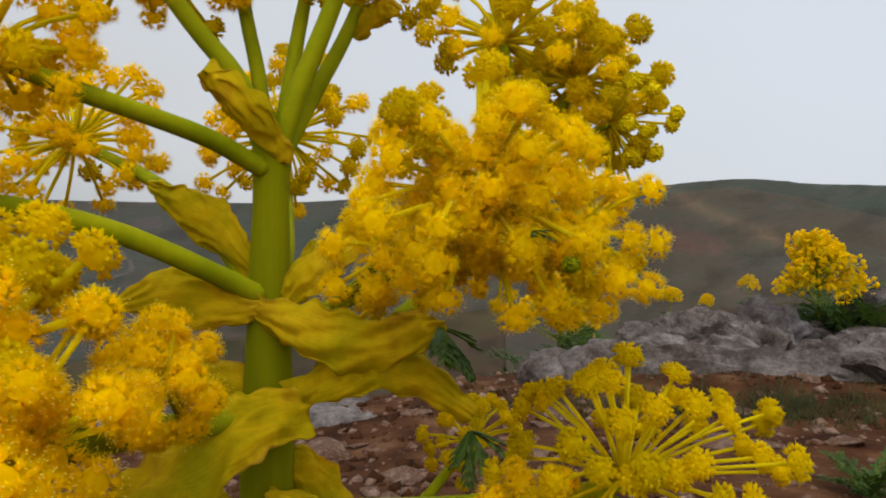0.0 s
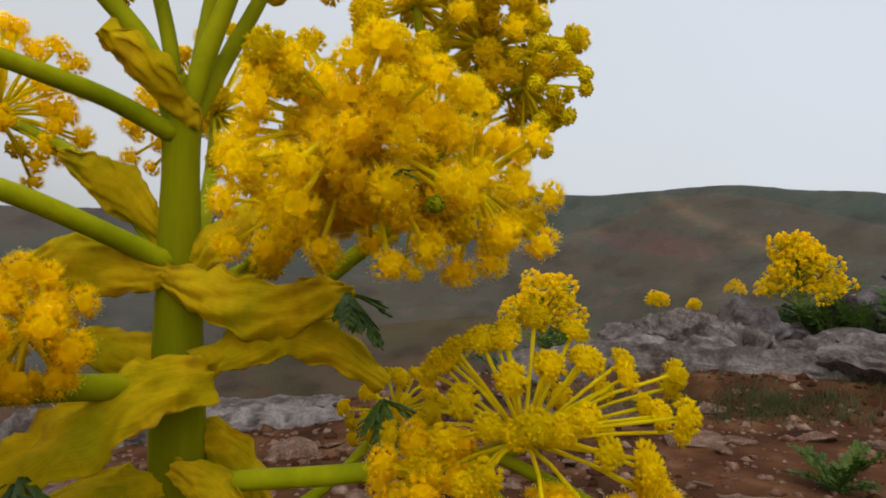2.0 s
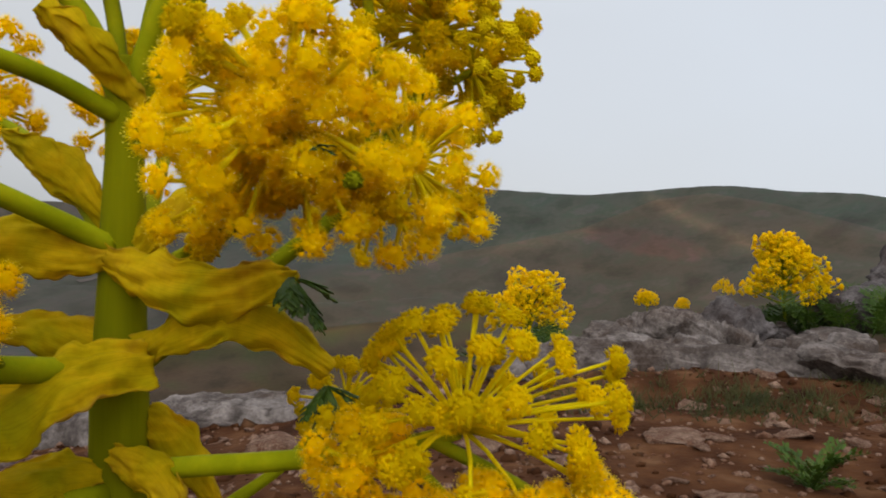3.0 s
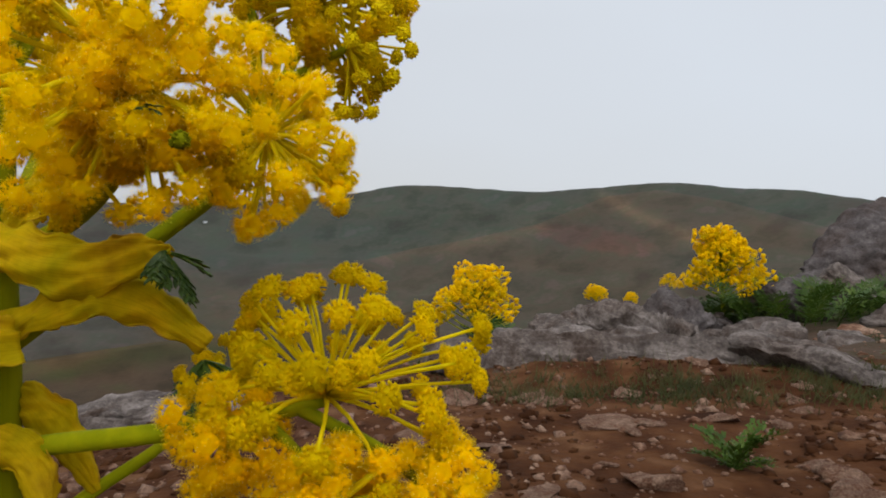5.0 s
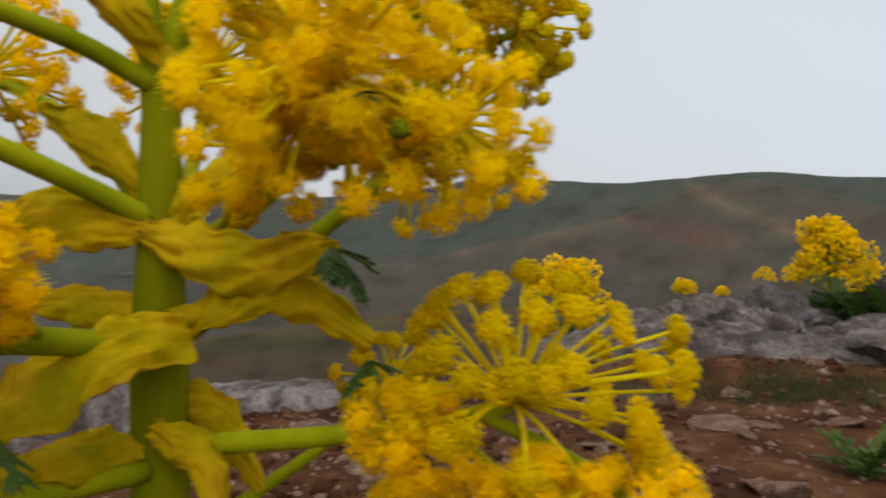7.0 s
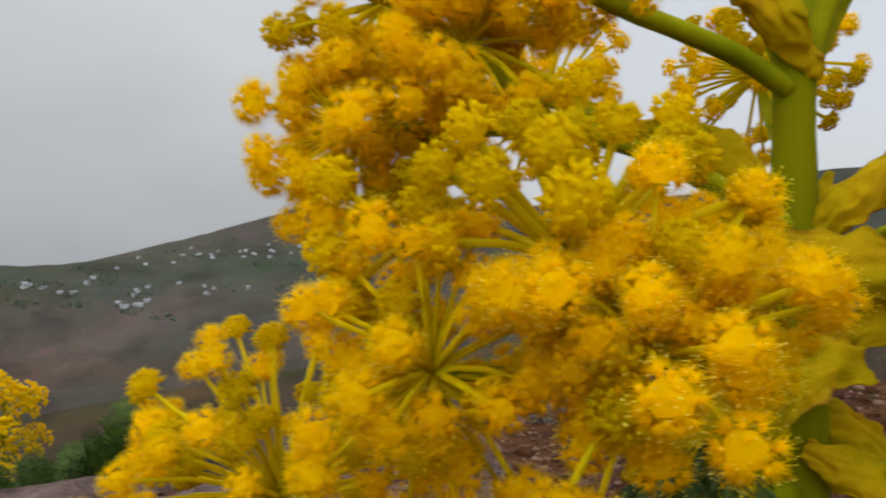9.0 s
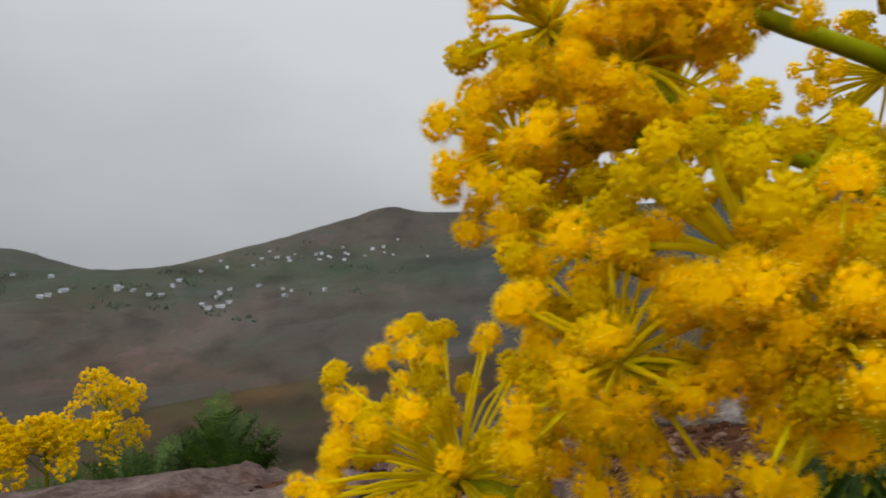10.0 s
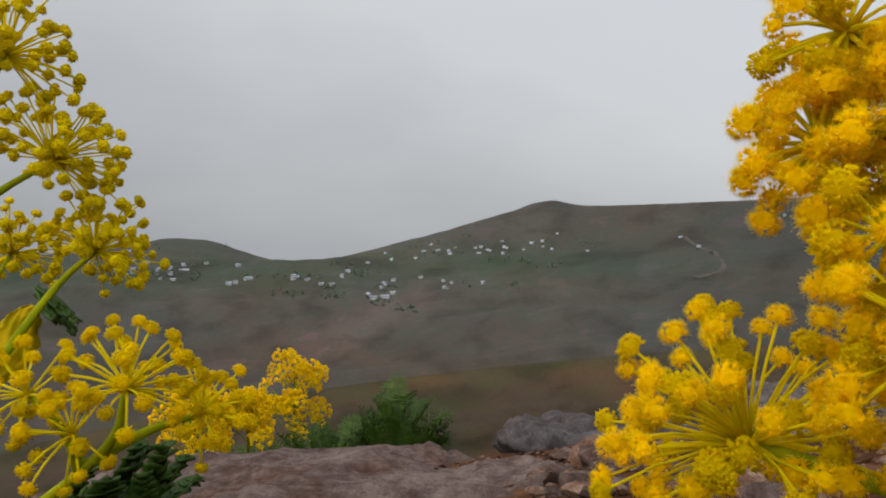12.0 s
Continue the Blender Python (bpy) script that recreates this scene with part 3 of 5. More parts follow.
def slope_tint(a, up, r):
    """Tint of the slopes: green turf, dry grass, bare earth, and haze painted in to the left."""
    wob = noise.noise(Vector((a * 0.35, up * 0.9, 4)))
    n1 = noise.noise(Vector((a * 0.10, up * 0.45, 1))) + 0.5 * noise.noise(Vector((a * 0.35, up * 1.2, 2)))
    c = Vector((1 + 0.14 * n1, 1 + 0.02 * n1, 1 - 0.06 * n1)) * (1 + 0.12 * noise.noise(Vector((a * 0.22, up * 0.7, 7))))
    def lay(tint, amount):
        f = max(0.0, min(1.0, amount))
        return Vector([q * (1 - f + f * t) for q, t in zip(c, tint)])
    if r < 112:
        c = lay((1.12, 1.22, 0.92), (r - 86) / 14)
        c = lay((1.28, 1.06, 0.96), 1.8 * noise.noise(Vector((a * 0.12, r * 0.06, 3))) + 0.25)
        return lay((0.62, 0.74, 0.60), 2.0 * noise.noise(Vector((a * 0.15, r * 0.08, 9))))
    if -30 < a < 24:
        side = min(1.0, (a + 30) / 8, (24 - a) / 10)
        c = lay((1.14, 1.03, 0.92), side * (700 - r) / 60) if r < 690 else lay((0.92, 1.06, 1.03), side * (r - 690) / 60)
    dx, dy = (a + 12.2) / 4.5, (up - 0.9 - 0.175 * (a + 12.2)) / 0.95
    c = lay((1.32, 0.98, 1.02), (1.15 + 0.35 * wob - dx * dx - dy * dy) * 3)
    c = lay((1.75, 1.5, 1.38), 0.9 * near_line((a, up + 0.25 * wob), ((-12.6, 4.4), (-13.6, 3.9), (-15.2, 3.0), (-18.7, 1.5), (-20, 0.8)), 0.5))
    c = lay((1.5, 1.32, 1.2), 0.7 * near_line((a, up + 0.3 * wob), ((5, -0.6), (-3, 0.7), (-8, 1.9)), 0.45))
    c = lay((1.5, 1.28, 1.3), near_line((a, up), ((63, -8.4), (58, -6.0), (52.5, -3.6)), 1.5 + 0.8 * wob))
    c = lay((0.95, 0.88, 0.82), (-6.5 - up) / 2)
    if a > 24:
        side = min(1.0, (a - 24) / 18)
        # paler and a touch bluer leftwards: distance haze put into the colour
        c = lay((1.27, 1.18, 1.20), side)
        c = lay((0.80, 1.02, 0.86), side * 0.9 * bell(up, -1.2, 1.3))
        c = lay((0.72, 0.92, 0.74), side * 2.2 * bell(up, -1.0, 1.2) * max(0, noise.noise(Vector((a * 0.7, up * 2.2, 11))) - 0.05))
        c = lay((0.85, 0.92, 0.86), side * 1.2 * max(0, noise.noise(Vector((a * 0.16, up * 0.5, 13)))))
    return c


def land(x, y):
    """Height of the ground anywhere: the shelf, the fall to the valley, the slopes across it."""
    dx, dy = x - CENTRE.x, y - CENTRE.y
    r, a = math.hypot(dx, dy), math.degrees(math.atan2(-dx, dy))
    near = shelf(x, y)
    rim = brink(a)
    if r < rim:
        return near
    out = r - rim
    edge_z = shelf(CENTRE.x + dx * rim / r, CENTRE.y + dy * rim / r)
    steep = 1 / (1 + math.exp(-(a + 6) / 2.5))
    z = edge_z - (0.06 + 0.27 * steep) * out - 0.06 * min(out, 1.5) + 0.05 * min(out, 6) * noise.noise(Vector((x * 0.7, y * 0.7, 8)))
    if r < 30:
        return z
    top = crest(a)
    lr = math.log(r)
    keys = [(math.log(q), e) for q, e in RISE] + [(math.log(1100), top), (math.log(1500), top - 2.0), (math.log(4200), top - 4.5)]
    e = keys[-1][1]
    for (q0, e0), (q1, e1) in zip(keys, keys[1:]):
        if lr <= q1:
            f = (lr - q0) / (q1 - q0)
            f = max(0.0, f)
            f = f * f * (3 - 2 * f) * 0.4 + f * 0.6
            e = e0 + (e1 - e0) * f
            break
    fold = noise.noise(Vector((x * 0.004, y * 0.004, 1))) + 0.5 * noise.noise(Vector((x * 0.014, y * 0.014, 2))) + 0.2 * noise.noise(Vector((x * 0.05, y * 0.05, 3)))
    # a near spur, its back towards the valley
    fold_w = bell(math.log(r), math.log(360), 0.42)
    h = CENTRE.z + 0.84 + r * math.tan(radians(e + 3.2 * fold * fold_w))
    spur = r * math.tan(radians(-10.6 + 0.1 * (60 - a))) if 0 < a < 120 else -1e9
    hump = 0.84 + spur - 0.55 * abs(r - 105) * (0.35 if r < 105 else 1.0)
    h = max(h, hump)
    # a ridge that comes down from the high hill into the valley
    if -40 < a < 26:
        line = 0.84 + r * math.tan(radians(ridge(a)))
        h = max(h, line - (0.22 if r < 650 else 0.6) * abs(r - 650) + 1.5 * noise.noise(Vector((x * 0.02, y * 0.02, 5))))
    k = min(1.0, max(0.0, (r - 30) / 25))
    return z * (1 - k) + h * k


def sector_angles():
    a, out = -180.0, []
    while a < 180 - 1e-6:
        out.append(a)
        a += 0.45 if -42 <= a < 100 else 6.0
    return out


def build_ground():
    angles = sector_angles()
    rings = []
    r = 0.25
    while r < 4200:
        rings.append(r)
        r *= 1.034 if r < 14 else 1.05 if r < 260 or r > 1250 else 1.026
    verts, faces, slots = [(CENTRE.x, CENTRE.y, land(CENTRE.x, CENTRE.y))], [], []
    na = len(angles)
    for r in rings:
        for a in angles:
            x, y = CENTRE.x - r * math.sin(radians(a)), CENTRE.y + r * math.cos(radians(a))
            verts.append((x, y, land(x, y)))
    for k in range(na):
        faces.append((0, 1 + (k + 1) % na, 1 + k))
        slots.append(0)
    for i in range(len(rings) - 1):
        for k in range(na):
            a, b = 1 + i * na + k, 1 + i * na + (k + 1) % na
            faces.append((a, b, b + na, a + na))
            x, y, z = verts[a]
            if rings[i] < brink(angles[k]) + 0.9:
                slots.append(3 if y > 3.5 + 0.3 * noise.noise(Vector((x * 2, y * 2, 0))) and x > 0.1 else 0)
            elif rings[i] < 112:
                slots.append(2)
            else:
                slots.append(1)
    me = bpy.data.meshes.new("ground")
    me.from_pydata(verts, [], faces)
    me.materials.append(M_SOIL)
    me.materials.append(M_HILL)
    me.materials.append(M_SPUR)
    me.materials.append(M_TURF)
    me.polygons.foreach_set("material_index", slots)
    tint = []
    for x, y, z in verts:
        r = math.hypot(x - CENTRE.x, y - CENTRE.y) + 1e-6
        c = slope_tint(math.degrees(math.atan2(-(x - CENTRE.x), y - CENTRE.y)), math.degrees(math.atan2(z - 0.84, r)), r)
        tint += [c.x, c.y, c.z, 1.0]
    me.color_attributes.new("slope_tint", "FLOAT_COLOR", "POINT").data.foreach_set("color", tint)
    # grass cover is laid out by bearing and height on the slope
    uv = me.uv_layers.new(name="slope")
    flat = [0.0] * (2 * len(me.loops))
    for i, lp in enumerate(me.loops):
        x, y, z = verts[lp.vertex_index]
        r = math.hypot(x - CENTRE.x, y - CENTRE.y) + 1e-6
        flat[2 * i] = math.degrees(math.atan2(-(x - CENTRE.x), y - CENTRE.y))
        flat[2 * i + 1] = 2.2 * math.degrees(math.atan2(z - 0.84, r)) + 0.25 * flat[2 * i]
    uv.data.foreach_set("uv", flat)
    me.shade_smooth()
    return tagged(new("ground", me), "red-brown stony soil falling away to green-brown hills", "ground", kind="structure")


build_ground()


def on_land(x, y, lift=0.0):
    return Vector((x, y, land(x, y) + lift))


# ---- rocks ----
def rock_mesh(name, size, seed, rough=0.35, sub=4, mat=None, blocky=10, smooth=True):
    """A weathered rock: rounded block, hollowed, pitted, cracked. size: half lengths in metres."""
    bm = bmesh.new()
    bmesh.ops.create_icosphere(bm, subdivisions=sub, radius=1.0)
    off = Vector((seed * 7.3, seed * 2.9, seed * 5.1))
    big = (size[0] * size[1] * size[2]) ** (1 / 3)
    rng = random.Random(seed)
    cuts = [(Vector((rng.gauss(0, 1), rng.gauss(0, 1), rng.gauss(0.2, 1))).normalized(), rng.uniform(0.45, 0.80)) for _ in range(blocky)]
    for v in bm.verts:
        c = v.co.copy()
        box = Vector([math.copysign(abs(q) ** 0.72, q) for q in c])
        p = Vector((box.x * size[0], box.y * size[1], box.z * size[2]))
        u = p / big
        out = Vector((c.x / size[0], c.y / size[1], c.z / size[2])).normalized()
        for n_, d_ in cuts:
            over = p.x / size[0] * n_.x + p.y / size[1] * n_.y + p.z / size[2] * n_.z - d_
            if over > 0:
                p -= Vector((n_.x * size[0], n_.y * size[1], n_.z * size[2])) * over * 0.92
        u = p / big
        h = rough * (0.34 * noise.noise(u * 0.8 + off) + 0.20 * noise.noise(u * 1.9 + off) + 0.12 * noise.noise(u * 4.3 + off) + 0.10 * (0.3 - abs(noise.noise(u * 7 + off))) + 0.07 * noise.noise(u * 13 + off) + 0.06 * (0.3 - abs(noise.noise(u * 21 + off))))
        # facets where blocks broke away
        h -= rough * 0.30 * max(0.0, noise.noise(u * 1.1 + off * 2) - 0.12)
        crack = abs(noise.noise(Vector((u.x * 1.2, u.y * 1.2, u.z * 2.2)) + off * 3))
        if crack < 0.05:
            h -= 0.10 * (1 - crack / 0.05)
        v.co = p + out * h * big
    return as_mesh(name, bm, mat or M_ROCK, smooth)


def rock(name, at, size, seed, label, turn=0.0, tilt=(0, 0), rough=0.35, sub=4, mat=None, category="rock", group="", smooth=True, blocky=10):
    ob = new(name, rock_mesh(name, size, seed, rough, sub, mat, blocky if smooth else 16, smooth))
    ob.matrix_world = pose(*at, tilt[0], tilt[1], turn)
    return tagged(ob, label, category, group)


rock("rock_slab", (1.16, 3.50, 0.30), (0.88, 0.28, 0.16), 3, "long low slab of grey weathered limestone lying on the soil", -17, (0, 1), 0.42, 6, blocky=4)
rock("rock_slab", (2.0, 3.13, 0.27), (0.58, 0.28, 0.18), 8, "grey limestone slab sloping into the red soil", -26, (0, 9), 0.42, 6, blocky=4)
rock("rock_slab", (0.42, 3.74, 0.22), (0.34, 0.22, 0.14), 4, "rounded end of a grey limestone slab half sunk in soil", -8, (0, 4), 0.45, 5, blocky=5)
rock("outcrop_rock", (1.02, 5.0, 0.20), (0.34, 0.30, 0.24), 5, "rounded grey outcrop on the rim of the shelf", 10, (0, 0), 0.65, 5)
rock("outcrop_rock", (1.62, 5.5, 0.13), (0.62, 0.40, 0.27), 6, "grey jagged outcrop on the rim", -12, (0, 3), 1.0, 6, blocky=6)
rock("outcrop_rock", (2.12, 5.75, 0.24), (0.30, 0.30, 0.30), 29, "dark grey jagged outcrop on the rim", 35, (0, -8), 0.9, 5, M_BOULDER)
rock("outcrop_rock", (0.80, 4.45, 0.12), (0.40, 0.26, 0.20), 9, "small grey outcrop beside the slab", 30, (0, 0), 0.6, 5, M_BOULDER)
rock("outcrop_rock", (1.75, 4.7, 0.16), (0.40, 0.22, 0.12), 21, "low grey rock breaking through thin grass", 15, (0, 0), 0.6, 4)
rock("outcrop_rock", (3.18, 6.25, 0.42), (0.48, 0.32, 0.20), 10, "flat grey rock with a dark hollow below", 12, (0, -10), 0.6, 5, M_BOULDER)
rock("outcrop_rock", (3.75, 6.3, 0.46), (0.36, 0.34, 0.26), 12, "pitted grey rock under the boulder", 40, (0, -14), 0.6, 5)
rock("outcrop_rock", (4.35, 6.2, 0.48), (0.42, 0.34, 0.20), 13, "pitted grey rock under the boulder", 10, (0, 6), 0.6, 5, M_BOULDER)
rock("outcrop_rock", (3.0, 5.0, 0.26), (0.22, 0.18, 0.12), 22, "small pinkish rock among green leaves", 40, (0, -5), 0.6, 4, M_STONE)
rock("boulder", (4.95, 7.4, 0.62), (1.16, 0.85, 0.84), 7, "large dark grey limestone boulder with a sloping face", 20, (0, -14), 0.5, 6, M_BOULDER, category="boulder", blocky=7)
rock("rim_rock", (-1.0, 3.28, 0.10), (0.70, 0.28, 0.13), 14, "pale flat limestone on the rim of the shelf", -4, (0, -3), 0.4, 6, blocky=4)
rock("rim_rock", (-1.7, 3.35, -0.04), (0.5, 0.35, 0.20), 15, "grey rim rock above the valley", 20, (0, 0), 0.6, 5)
rock("rim_rock", (-2.05, 3.25, -0.24), (0.5, 0.35, 0.24), 16, "grey jagged rim rock above the valley", 40, (0, 0), 0.6, 5)
rock("rim_rock", (-2.88, 1.46, -0.31), (1.70, 0.85, 0.20), 17, "broad pinkish limestone ledge on the rim", 64, (-6, 0), 0.42, 6, M_LEDGE, blocky=3)
rock("rim_rock", (-2.75, 2.5, -0.42), (0.5, 0.6, 0.16), 19, "brown broken ledge with loose stones", 35, (0, 0), 0.6, 5, M_LEDGE)
rock("rim_rock", (-2.45, 1.75, -0.28), (0.42, 0.55, 0.12), 23, "brown broken ledge with loose stones", 15, (0, 4), 0.6, 5, M_LEDGE)
rock("rim_rock", (-2.35, 0.85, -0.26), (0.35, 0.42, 0.12), 24, "brown broken ledge with loose stones", -20, (0, 4), 0.6, 5, M_LEDGE)
rock("rim_rock", (-2.95, 3.45, -0.42), (0.62, 0.42, 0.30), 20, "dark cracked rock below the rim", 25, (0, -6), 0.6, 5, M_BOULDER)
rock("rim_rock", (-2.55, 2.95, -0.36), (0.30, 0.22, 0.14), 25, "brown broken rock on the rim", 60, (0, 0), 0.6, 4, M_LEDGE)

rubble = random.Random(31)
for k in range(56):
    a, r = radians(rubble.uniform(33, 52)), rubble.uniform(2.1, 3.35)
    x, y, s = 0.1 - r * math.sin(a), 0.15 + r * math.cos(a), 0.035 + rubble.random() ** 2 * 0.13
    rock("rubble_stone", (x, y, land(x, y) + s * 0.15), (s, s * rubble.uniform(0.5, 0.9), s * rubble.uniform(0.25, 0.5)), 300 + k, "broken pinkish brown stone among rubble on the rim", rubble.uniform(0, 180), (rubble.uniform(-12, 12), rubble.uniform(-12, 12)), 0.5, 3, M_LEDGE if k % 3 else M_STONE, "stone", "rubble on the rim", False)
rs = random.Random(5)
for k in range(14):
    a, r = radians(rs.uniform(-34, -9)), rs.uniform(4.6, 8.2)
    x, y = 0.1 - r * math.sin(a), 0.15 + r * math.cos(a)
    if r < brink(math.degrees(a)) and math.hypot(x - 2.62, y - 6.2) > 0.5:
        s = rs.uniform(0.12, 0.34)
        rock("outcrop_rock", (x, y, land(x, y) + 0.02), (s, s * rs.uniform(0.6, 0.9), s * rs.uniform(0.35, 0.6)), 100 + k, "grey rock breaking through the stony turf", rs.uniform(0, 180), (0, 0), 0.6, 4, group="rocks in the turf")
for k in range(22):
    x, y = rs.uniform(0.7, 2.5), rs.uniform(4.2, 5.9)
    s = rs.uniform(0.07, 0.20)
    rock("outcrop_rock", (x, y, land(x, y) + 0.03), (s, s * rs.uniform(0.6, 0.9), s * rs.uniform(0.5, 0.9)), 140 + k, "broken grey rock on the rim of the shelf", rs.uniform(0, 180), (rs.uniform(-15, 15), rs.uniform(-15, 15)), 0.7, 4, M_BOULDER if k % 3 == 0 else M_ROCK, group="broken rocks on the rim")
STONES = []
for k in range(7):
    ob = new("stone", rock_mesh("stone", (1, rs.uniform(0.6, 0.9), rs.uniform(0.22, 0.42)), 40 + k, 0.30, 3, M_STONE, 14, False))
    STONES.append(tagged(ob, "pinkish grey angular stone lying on red soil", "stone", "loose stones on the soil"))
spots = [(0.76, 2.60, 0.13), (0.88, 2.55, 0.07), (0.97, 3.0, 0.10), (0.48, 1.85, 0.06), (1.53, 2.83, 0.07), (1.19, 1.86, 0.13), (0.67, 1.84, 0.07), (0.25, 3.05, 0.12), (0.62, 2.95, 0.09), (1.02, 1.72, 0.07), (1.3, 2.45, 0.05), (0.55, 3.0, 0.12), (0.75, 2.0, 0.12),
         (1.25, 1.95, 0.10), (0.35, 2.35, 0.07), (-0.6, 2.6, 0.12), (-0.3, 2.2, 0.10), (0.1, 2.45, 0.10), (-0.1, 1.9, 0.09), (1.05, 2.2, 0.08)]
while len(spots) < 190:
    a, r = radians(rs.uniform(-38, 85)), rs.uniform(1.3, 5.5)
    x, y = 0.1 - r * math.sin(a), 0.15 + r * math.cos(a)
    if r < brink(math.degrees(a)) - 0.1:
        spots.append((x, y, min(0.10, 0.018 + rs.expovariate(36))))
for k, (x, y, s) in enumerate(spots):
    m = Matrix.Translation(on_land(x, y, -s * 0.02)) @ Euler((rs.uniform(-0.3, 0.3), rs.uniform(-0.3, 0.3), rs.uniform(0, 6.28))).to_matrix().to_4x4()
    src = STONES[k % 7]
    if k < 7:
        src.matrix_world = m @ Matrix.Scale(s, 4)
        src.scale = (s, s, s)
    else:
        c = copy_thing(src, m)
        c.scale = (s, s, s)

# pebbles and grit
bm = bmesh.new()
for k in range(8000):
    a, r = radians(rs.uniform(-40, 88)), 1.0 + 4.5 * rs.random() ** 0.8
    x, y = 0.1 - r * math.sin(a), 0.15 + r * math.cos(a)
    if r > brink(math.degrees(a)):
        continue
    s = min(0.035, 0.004 + rs.expovariate(120))
    blob(bm, on_land(x, y, 0), s, 0, 0.6, Vector((rs.gauss(0, 0.3), rs.gauss(0, 0.3), 1)))
clods = bmesh.new()
for k in range(3600):
    a, r = radians(rs.uniform(-40, 60)), 1.2 + 3.6 * rs.random() ** 0.8
    x, y = 0.1 - r * math.sin(a), 0.15 + r * math.cos(a)
    if r > brink(math.degrees(a)) or noise.noise(Vector((x * 1.7, y * 1.7, 5))) < -0.1:
        continue
    s = min(0.045, 0.008 + rs.expovariate(90))
    blob(clods, on_land(x, y, 0), s, 0, rs.uniform(0.4, 0.8), Vector((rs.gauss(0, 0.4), rs.gauss(0, 0.4), 1)))
tagged(part("soil_clods", clods, M_SOIL, None, "crumbly red-brown clods of soil between the stones"), category="soil", kind="stuff")
tagged(part("pebbles", bm, M_STONE, None, "scattered pinkish pebbles and grit on the soil"), category="pebbles", kind="stuff")

# ---- plants further off ----
def frond_mesh(seed, pairs=11, wide=0.065):
    """A feathery leaf, 1 unit long, rising and arching along x."""
    rng = random.Random(seed)
    bm = bmesh.new()
    spine = [Vector((f, 0, 0.55 * f - 0.45 * f * f)) for f in [i / pairs for i in range(pairs + 1)]]
    tube(bm, spine, [0.014 * (1 - 0.8 * i / pairs) for i in range(pairs + 1)], 4)
    for i in range(1, pairs + 1):
        f = i / pairs
        for sgn in (-1, 1):
            ln = 0.34 * math.sin(math.pi * (0.12 + 0.8 * f)) * rng.uniform(0.8, 1.15)
            d = Vector((0.55, sgn * 0.9, rng.uniform(-0.1, 0.35))).normalized()
            for q in range(4):
                g = (q + 0.6) / 4
                root = spine[i] + d * ln * (g - 0.15)
                for s2 in (-1, 1):
                    tip = root + (d + Vector((0.5, 0, 0)) * s2 + Vector([rng.gauss(0, 0.2) for _ in range(3)])).normalized() * ln * 0.42
                    w = Vector((0, 0, 1)).cross(tip - root).normalized() * ln * wide
                    mid = (root + tip) / 2
                    v = [bm.verts.new(p) for p in (root, mid + w, tip, mid - w)]
                    bm.faces.new(v)
    return as_mesh("feathery_leaf", bm, M_FROND, smooth=False)


FRONDS = [frond_mesh(s) for s in (51, 52, 53)]
PLUMP_FRONDS = [frond_mesh(s, 10, 0.13) for s in (54, 55, 56)]


def small_umbel_mesh(seed, n=20, ball=0.19):
    """An umbel seen from far: rays with beaded balls, 1 unit in radius, growing along z."""
    rng = random.Random(seed)
    bm = bmesh.new()
    for d in sphere_ways(n, rng, -0.15, 0.5):
        d = (d + Vector([rng.gauss(0, 0.1) for _ in range(3)])).normalized()
        e = d * rng.uniform(0.75, 1.0)
        thorn(bm, Vector((0, 0, 0)), e, 0.03, 1)
        for q in sphere_ways(9, rng, -0.7, 1.0):
            blob(bm, e + q * ball * rng.uniform(0.55, 0.8), ball * rng.uniform(0.36, 0.52), 0, 1.0, q)
    return as_mesh("umbel", bm, [M_FARBLOOM, M_RAY])


SMALL_UMBELS = [small_umbel_mesh(s) for s in (61, 62, 63, 64)]


def far_fennel(at, height, width, heads, leaves, leaf_len, label, seed, bare=0.35, head_size=0.12):
    rng = random.Random(seed)
    at = Vector(at)
    plant = tagged(empty("fennel_plant", at), label, "flowering plant", "yellow fennel plants on the slope")
    top = at + Vector((rng.gauss(0, 0.03), rng.gauss(0, 0.03), height))
    branch(plant, [at, at.lerp(top, 0.5) + Vector((0.01, 0, 0)), top], 0.018, 0.009, "stem", M_STEM, 8)
    for k in range(heads):
        f = bare + (1 - bare) * (k + 0.5) / heads
        a = k * 2.4 + rng.uniform(-0.3, 0.3)
        root = at.lerp(top, f * 0.92)
        out = width * 0.5 * rng.uniform(0.35, 1.0) * (1.05 - 0.55 * max(0, f - 0.6) / 0.4)
        end = root + Vector((math.cos(a) * out, math.sin(a) * out, height * rng.uniform(0.10, 0.24)))
        branch(plant, [root, root.lerp(end, 0.5) + Vector((0, 0, -0.01)), end], 0.007, 0.004, "branch", M_BRANCH, 5)
        s = head_size * rng.uniform(0.75, 1.15)
        q = Vector((0, 0, 1)).rotation_difference((end - root + Vector((0, 0, 0.1))).normalized())
        part("umbel", rng.choice(SMALL_UMBELS), None, plant, at=end, turn=q, scale=s)
    for k in range(leaves):
        a = k * 2.4 + rng.uniform(-0.4, 0.4)
        q = Euler((rng.uniform(-0.2, 0.2), rng.uniform(-0.5, 0.1), a)).to_quaternion()
        part("leaf", rng.choice(FRONDS), None, plant, at=at + Vector((rng.gauss(0, 0.03), rng.gauss(0, 0.03), 0.02)), turn=q, scale=leaf_len * rng.uniform(0.7, 1.2))
    return plant


